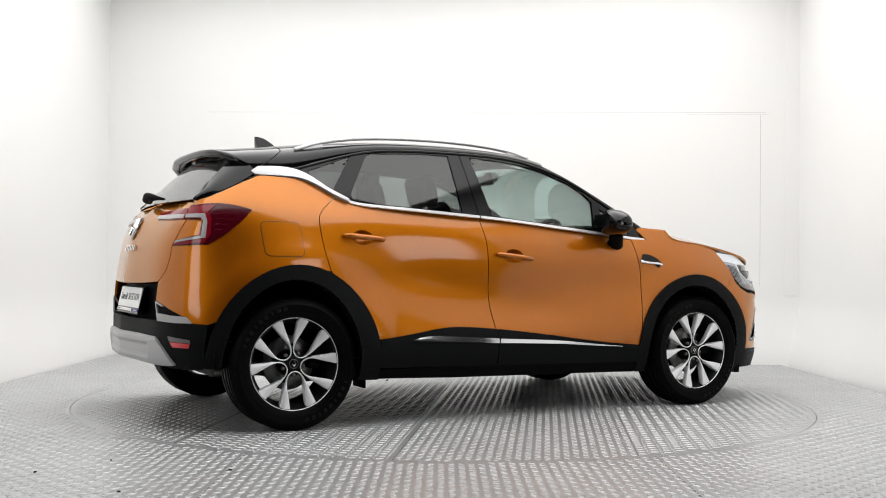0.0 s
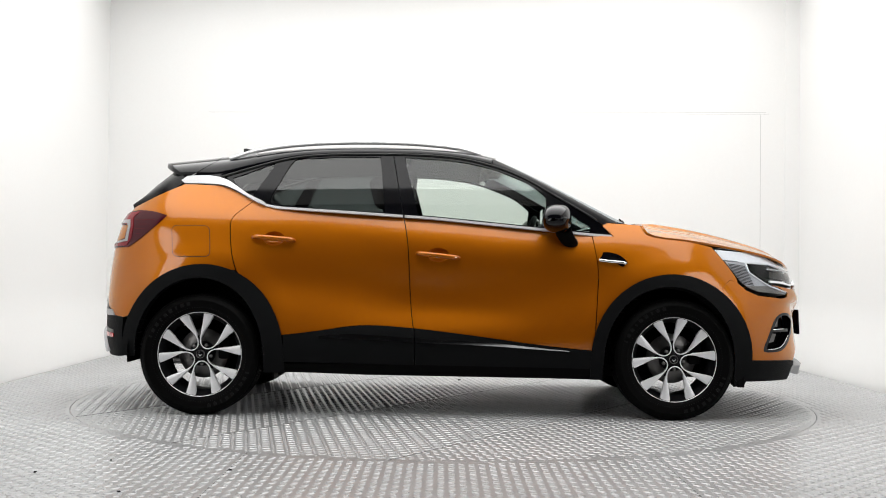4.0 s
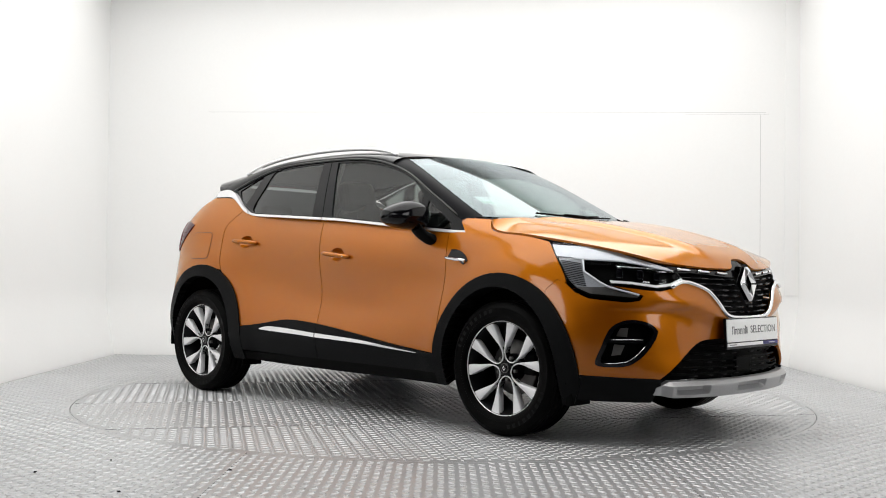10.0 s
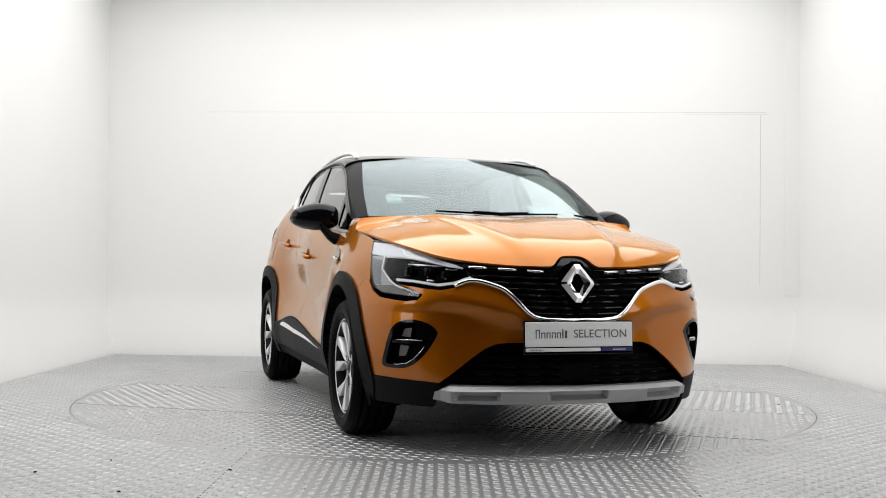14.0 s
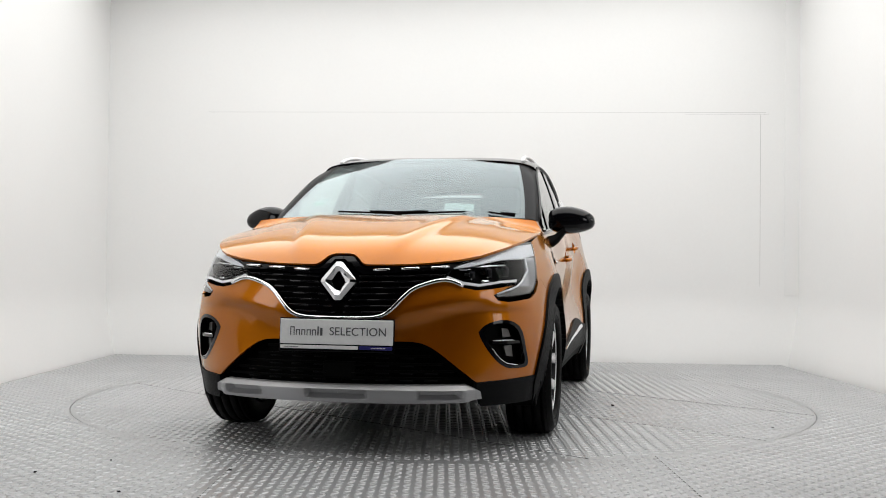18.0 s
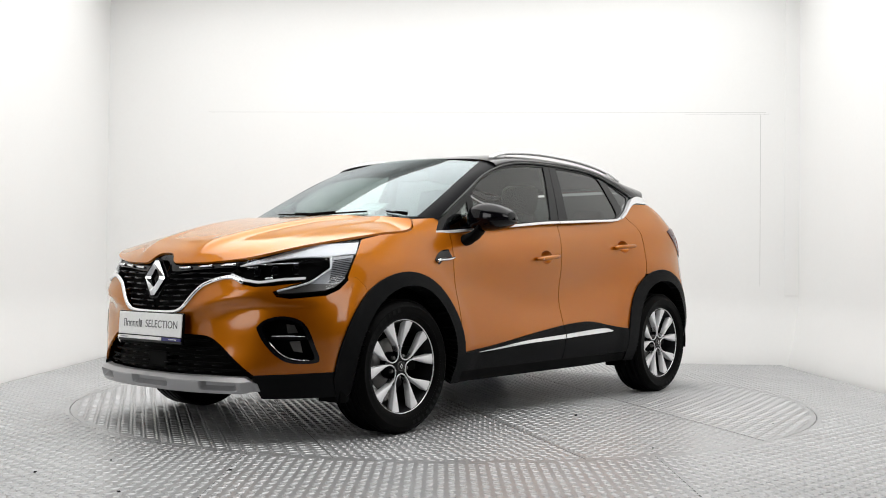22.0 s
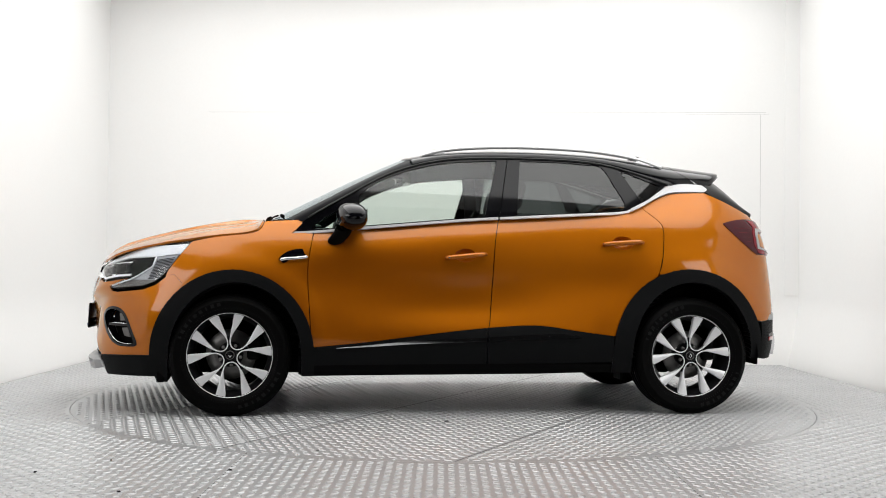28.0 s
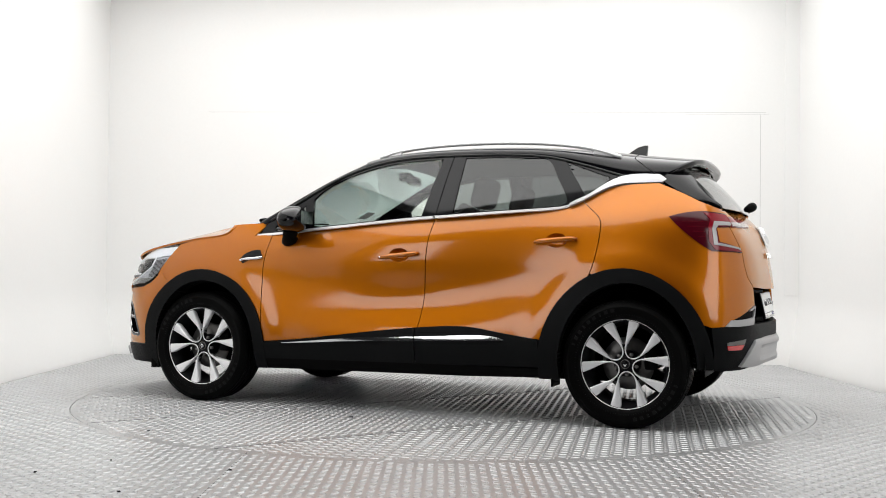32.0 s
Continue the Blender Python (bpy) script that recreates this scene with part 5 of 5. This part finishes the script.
o = [(S_END, .733), R(.30, .736), R(.53, .744), R(.525, .65), R(.555, .552), (S_END, .552)]
recess = panel("plate_recess", body, o, DARK, car, off=-.065, depth=0, both=True, label="black number plate recess")
plate(pose(-1.952, 0, .652) @ pose(0, 0, 0, 0, 0, -90) @ pose(0, 0, 0, -13, 0, 0), recess, "white show plate on the tailgate recess")
o = [(S_END, .553), R(.56, .552), S(-1.83, .543), S(-1.76, .538), S(-1.77, .42), S(-1.765, .32), S(-1.80, .315), R(.66, .318), R(.55, .330), (S_END, .338)]
rear_bumper = panel("rear_bumper", body, o, CLADDING, car, both=True, off=.003, depth=.04, label="dark grey plastic rear bumper")
o = [(S_END, .478), R(.30, .477), R(.55, .470), R(.62, .42), R(.69, .338), R(.60, .334), R(.30, .341), (S_END, .343)]
panel("rear_skid_plate", body, o, SILVER, rear_bumper, cell=.01, off=lambda u, v: .008 + .012 * ramp(v, .475, .455) - .010 * ramp(np.abs(u - S_END), .50, .47) * ramp(v, .435, .428) * ramp(v, .365, .372), depth=.02, both=True, label="silver painted rear skid plate")

# underside and inner shell
box("underbody", (2.9, 1.20, .10), pose(.15, 0, .265), DARK, car, "black underbody", .03)
box("engine_bay", (.78, 1.0, .50), pose(1.62, 0, .55), DARK, car, bevel=.05)
box("rear_floor", (.50, 1.05, .30), pose(-1.60, 0, .52), DARK, car, bevel=.05)
box("rear_axle", (.10, 1.30, .07), pose(-1.32, 0, .30), DARK, car, bevel=.02)
tube("exhaust", [(-1.1, -.35, .25), (-1.45, -.38, .27), (-1.62, -.40, .27)], .03, STEEL, car, "steel exhaust silencer pipe", 10)
for sg in SIDES:
    inner = SS([(.86, .30), (.86, 1.0)] + [(x, belt(x) - .02) for x in np.linspace(.80, -1.0, 12)] + [(-1.10, 1.12), (-1.10, .82), (-.88, .60), (-.85, .30)])
    panel("door_lining", body, inner, TRIM_GREY, car, sg, off=-.06, depth=0)
    pil = [S(-1.04, 1.18), S(-1.14, 1.10), S(-1.14, .80), S(-1.62, .75), S(-1.60, 1.10), S(-1.45, 1.27), S(-1.2, 1.26)]
    panel("boot_lining", body, pil, TRIM_GREY, car, sg, off=-.05, depth=0)

# ---- cabin ----
hl = [[(x, y, float(roof_mid(min(x, .33))) - .045 - .045 * (y / .56) ** 2) for y in np.linspace(-.56, .56, 9)] for x in np.linspace(.26, -1.40, 12)]
loft("headliner", np.array(hl)[::-1], HEADLINER, car, "pale grey headliner")
rows = []
for x, z in ((1.02, 1.05), (.92, 1.072), (.78, 1.075), (.66, 1.04), (.62, .96), (.66, .80), (.74, .55)):
    rows.append([(x, y, z - .03 * abs(y / .68) ** 3) for y in np.linspace(-.68, .68, 15)])
dash = loft("dashboard", np.array(rows), TRIM_GREY, car, "dark grey plastic dashboard")
box("centre_screen", (.02, .14, .24), pose(.635, 0, 1.02, 0, -12, 0), GLOSS_BLACK, dash, "black upright centre screen", .01)
box("instrument_hood", (.14, .32, .07), pose(.67, -.36, 1.075), TRIM_GREY, dash, bevel=.03)
box("document", (.19, .13, .004), pose(.93, .42, 1.098, 0, -12, 10), PAPER, dash, bevel=.001)
# steering wheel on the car's right
WY = -.36
m = Matrix.Translation((.50, WY, .985)) @ pose(0, 0, 0, 0, -64, 0)
wheel_path = [m @ Vector((.175 * math.cos(a), .180 * math.sin(a), 0)) for a in np.linspace(0, 2 * math.pi, 37)]
steer = tube("steering_wheel", [tuple(p) for p in wheel_path], .016, DARK, car, "black leather steering wheel", 8, caps=False, up=(.9, .1, .43))
box("steering_hub", (.13, .14, .05), m, DARK, steer, bevel=.02)
for a in (0, 180, 270):
    box("steering_spoke", (.13, .03, .018), m @ pose(0, 0, 0, 0, 0, a + 90 if a != 270 else 180) @ pose(.105, 0, 0), DARK, steer, bevel=.005)
box("rear_view_mirror", (.03, .24, .065), pose(.28, 0, 1.405, 0, 8, 4), GLOSS_BLACK, car, "black interior rear-view mirror", .015)
box("mirror_stalk", (.09, .05, .06), pose(.34, 0, 1.435), GLOSS_BLACK, bpy.data.objects["rear_view_mirror"], bevel=.015)


def pad(name, rows_xzw, y0, mat, parent, thick, label=""):
    """An upholstered pad drawn along a line of (x, z, half width), with thickness behind it."""
    rows = []
    for x, z, w in rows_xzw:
        rows.append([(x + .03 * abs(q) ** 3, y0 + q * w, z + .012 * abs(q) ** 3) for q in np.linspace(-1, 1, 11)])
    return loft(name, np.array(rows)[::-1], mat, parent, label, depth=-thick)


def seat(x, y, w, rear=False):
    s = pad("seat_cushion", [(x + .30, .60, w * .9), (x + .28, .645, w), (x + .05, .625, w), (x - .18, .60, w * .95)], y, FABRIC, car, .14, "dark fabric seat cushion")
    pad("backrest", [(x - .17, .62, w * .95), (x - .21, .80, w), (x - .27, 1.00, w * .98), (x - .32, 1.15, w * .80), (x - .335, 1.175, w * .6)], y, FABRIC, s, .11, "dark fabric backrest")
    box("headrest", (.10, .27, .19), Matrix.Translation((x - .375, y, 1.285)) @ pose(0, 0, 0, 0, -14, 0), FABRIC, s, "dark fabric headrest", .045, 4)
    for q in (-.05, .05):
        tube("headrest_post", [(x - .33, y + q, 1.14), (x - .36, y + q, 1.24)], .007, STEEL, s, sides=6)
    return s


seat(.02, .36, .25)
seat(.02, -.36, .25)
bench = pad("rear_bench", [(-.62, .62, .62), (-.66, .665, .62), (-.90, .64, .62), (-1.05, .62, .60)], 0, FABRIC, car, .14, "dark fabric rear bench")
pad("backrest", [(-1.04, .63, .60), (-1.09, .82, .62), (-1.15, 1.00, .60), (-1.19, 1.10, .55)], 0, FABRIC, bench, .12, "dark fabric rear backrest")
for y in (-.36, .36):
    box("headrest", (.09, .25, .15), Matrix.Translation((-1.20, y, 1.185)) @ pose(0, 0, 0, 0, -12, 0), FABRIC, bench, "dark fabric headrest", .04, 4)
box("parcel_shelf", (.50, 1.10, .02), pose(-1.45, 0, 1.06), TRIM_GREY, car, "black parcel shelf", .005)
for sg in SIDES:
    box("pillar_lining", (.09, .03, .42), pose(-.235, sg * .685, 1.29, sg * 17, 7, 0), TRIM_GREY, car, bevel=.01)
st = windscreen
for y, z, w, h, mat in ((-.47, .20, .085, .060, PAPER), (.40, .10, .16, .06, PAPER)):
    u0, v0 = z, (1 - y / .67) / 2
    q = screen_point(*np.meshgrid(np.linspace(u0, u0 + h / .55, 4), np.linspace(v0, v0 + w / 1.35, 4), indexing="ij")) + (-.010, 0, -.006)
    loft("windscreen_sticker", q, mat, st, "pale paper disc on the windscreen")
q = screen_point(*np.meshgrid(np.linspace(.205, .235, 3), np.linspace((1 + .47 / .67) / 2 + .004, (1 + .47 / .67) / 2 + .058, 4), indexing="ij")) + (-.008, 0, -.005)
loft("sticker_print", q, GREEN, st)


# ---- wheels ----
def make_wheel():
    """One wheel about its own middle, its outer face towards +y, as a mesh with its tyre, spokes, cap, bolts, disc and caliper."""
    I = Matrix.Identity(4)
    w = lathe("wheel", [(.236, .868), (.231, .870), (.227, .866), (.222, .845), (.205, .82), (.200, .70), (.225, .665)], I, RIM_DARK, car, "two-tone alloy wheel with ten blade spokes", 64)
    lathe("rim_lip", [(.239, .862), (.2385, .872), (.2365, .8745), (.2325, .872), (.232, .866)], I, ALLOY, w, "machined rim lip", 64)
    t = [(.232, .866), (.236, .876), (.250, .889), (.275, .896), (.297, .895), (.300, .897), (.304, .894), (.318, .884), (.330, .868)]
    for y in (.845, .80, .755, .71):
        t += [(.3365, y + .016), (.3365, y + .004), (.329, y + .003), (.329, y - .003), (.3365, y - .004)]
    t += [(.332, .690), (.315, .672), (.27, .665), (.232, .675)]
    tyre = lathe("tyre", t, I, RUBBER, w, "black rubber tyre with grooved tread", 96)
    bm = bmesh.new()
    for k in range(58):
        a = 2 * math.pi * k / 58
        for y, r, dy in ((.862, .3262, .015), (.694, .3262, .015)):
            m = pose(0, 0, 0, 0, -math.degrees(a), 0) @ pose(r, y, 0, 0, 0, 14 if y > .8 else -14)
            bmesh.ops.create_cube(bm, size=1, matrix=m @ Matrix.Diagonal((.009, dy * 1.5, .025, 1)))
    tagged(part("tread_texture", bm, RUBBER, tyre), kind="stuff")
    bm = bmesh.new()
    for a0 in (20, 200):
        for k in range(9):
            m = pose(0, 0, 0, 0, -(a0 + 7.2 * k), 0) @ pose(.287, .8952, 0)
            bmesh.ops.create_cube(bm, size=1, matrix=m @ Matrix.Diagonal((.020, .0022, .020 if k % 3 else .010, 1)))
    for k in range(120):
        m = pose(0, 0, 0, 0, -3.0 * k, 0) @ pose(.262, .8925, 0)
        bmesh.ops.create_cube(bm, size=1, matrix=m @ Matrix.Diagonal((.006, .0018, .003, 1)))
    tagged(part("sidewall_relief", bm, SIDEWALL, tyre, "raised marks on the tyre wall"), kind="stuff")
    # five forked spokes: a dark foot at the hub, and two bright blades that widen to the rim
    inner = [(.32, 3.2), (.38, 4.0), (.46, 5.4), (.54, 6.8), (.62, 8.2), (.75, 9.8), (.88, 10.6), (.995, 11.0)]
    outer = [(.32, 6.6), (.38, 8.0), (.46, 10.8), (.54, 14.2), (.62, 17.4), (.75, 21.2), (.88, 23.6), (.995, 25.0)]
    RR = .2325

    def dish(r):
        return .868 - .016 * (1 - (r / RR) ** 1.5)

    def at(r, deg, k, dy):
        a = radians(6 + 72 * k + deg)
        return (r * RR * math.sin(a), dish(r * RR) + dy, r * RR * math.cos(a))

    for k in range(5):
        foot = [(.20, 13), (.26, 8.5)] + outer[:3]
        fork = [(.15, -30)] + [(r, -d) for r, d in foot] + [(r, d) for r, d in foot[::-1]] + [(.15, 30)]
        bm = bmesh.new()
        top = [bm.verts.new(at(r, d, k, -.010)) for r, d in fork]
        low = [bm.verts.new(at(r, d, k, -.040)) for r, d in fork]
        n = len(fork)
        for i in range(n):
            bm.faces.new((top[i], top[(i + 1) % n], low[(i + 1) % n], low[i]))
        half = n // 2
        for i in range(half - 1):
            bm.faces.new((top[i], top[i + 1], top[n - 2 - i], top[n - 1 - i]))
        bmesh.ops.recalc_face_normals(bm, faces=bm.faces[:])
        part("spoke", bm, RIM_DARK, w)
        for q in (-1, 1):
            grid = []
            for (r, di), (_, do) in zip(inner, outer):
                grid.append([at(r, q * di, k, -.034)] + [at(r, q * (di + (do - di) * s_), k, h) for s_, h in ((.0, -.0012), (.08, .0005), (.5, .0015), (.92, .0005), (1.0, -.0012))] + [at(r, q * do, k, -.034)])
            gr = np.array(grid)
            loft("spoke_face", gr if q > 0 else gr[:, ::-1], ALLOY, w, "bright machined spoke face")
        # bright line round the bolt's pocket
        u = [at(r, d, k, -.003) for r, d in [(.36, 5.4), (.30, 5.6), (.25, 7.5), (.21, 13), (.18, 23), (.17, 36), (.18, 49), (.21, 59), (.25, 64.5), (.30, 66.4), (.36, 66.6)]]
        tube("pocket_line", u, .0036, ALLOY, w, sides=6, up=(0, 1, 0))
    lathe("hub", [(.0001, .850), (.030, .850), (.038, .852), (.044, .838), (.070, .812), (.070, .78)], I, RIM_DARK, w, n=30)
    lathe("hub_ring", [(.021, .858), (.0225, .860), (.0245, .858), (.0245, .845)], I, STEEL, w, n=30)
    lathe("hub_cap", [(.0001, .860), (.015, .8595), (.021, .857), (.022, .85)], I, GLOSS_BLACK, w, "black hub cap", 24)
    bm = bmesh.new()
    d1 = [bm.verts.new((x * .010, .861, z * .014)) for x, z in ((0, 1), (1, 0), (0, -1), (-1, 0))]
    d2 = [bm.verts.new((x * .006, .8615, z * .009)) for x, z in ((0, 1), (1, 0), (0, -1), (-1, 0))]
    for i in range(4):
        bm.faces.new((d1[i], d1[(i + 1) % 4], d2[(i + 1) % 4], d2[i]))
    part("cap_diamond", bm, CHROME, w)
    for k in range(5):
        a = radians(42 + 72 * k)
        m = pose(.057 * math.sin(a), 0, .057 * math.cos(a))
        lathe("wheel_bolt", [(.0001, .849), (.006, .849), (.0095, .846), (.010, .83)], m, STEEL, w, n=8)
    lathe("brake_disc", [(.07, .775), (.138, .775), (.140, .770), (.138, .765), (.07, .765)], I, STEEL, w, "bare steel brake disc", 48)
    box("brake_caliper", (.07, .06, .12), pose(-.125, .79, .03), DARK, w, "dark brake caliper", .015)
    return w


wheel = make_wheel()
wheel.location = (1.32, 0, .338)
for x, turn in ((-1.32, 0), (1.32, 180), (-1.32, 180)):
    copy_thing(wheel, pose(x, 0, .338, 0, 0, turn))


def motions():
    """The turntable turns evenly and carries the car."""
    for ob, m in ((turntable, pose(0, 0, 0)), (car, pose(-0.032, -0.054, 0))):
        walk(ob, [(k * 0.4, pose(0, 0, 0, 0, 0, 28.277 - 7.1952 * k * 0.4) @ m) for k in range(81)])


motions()
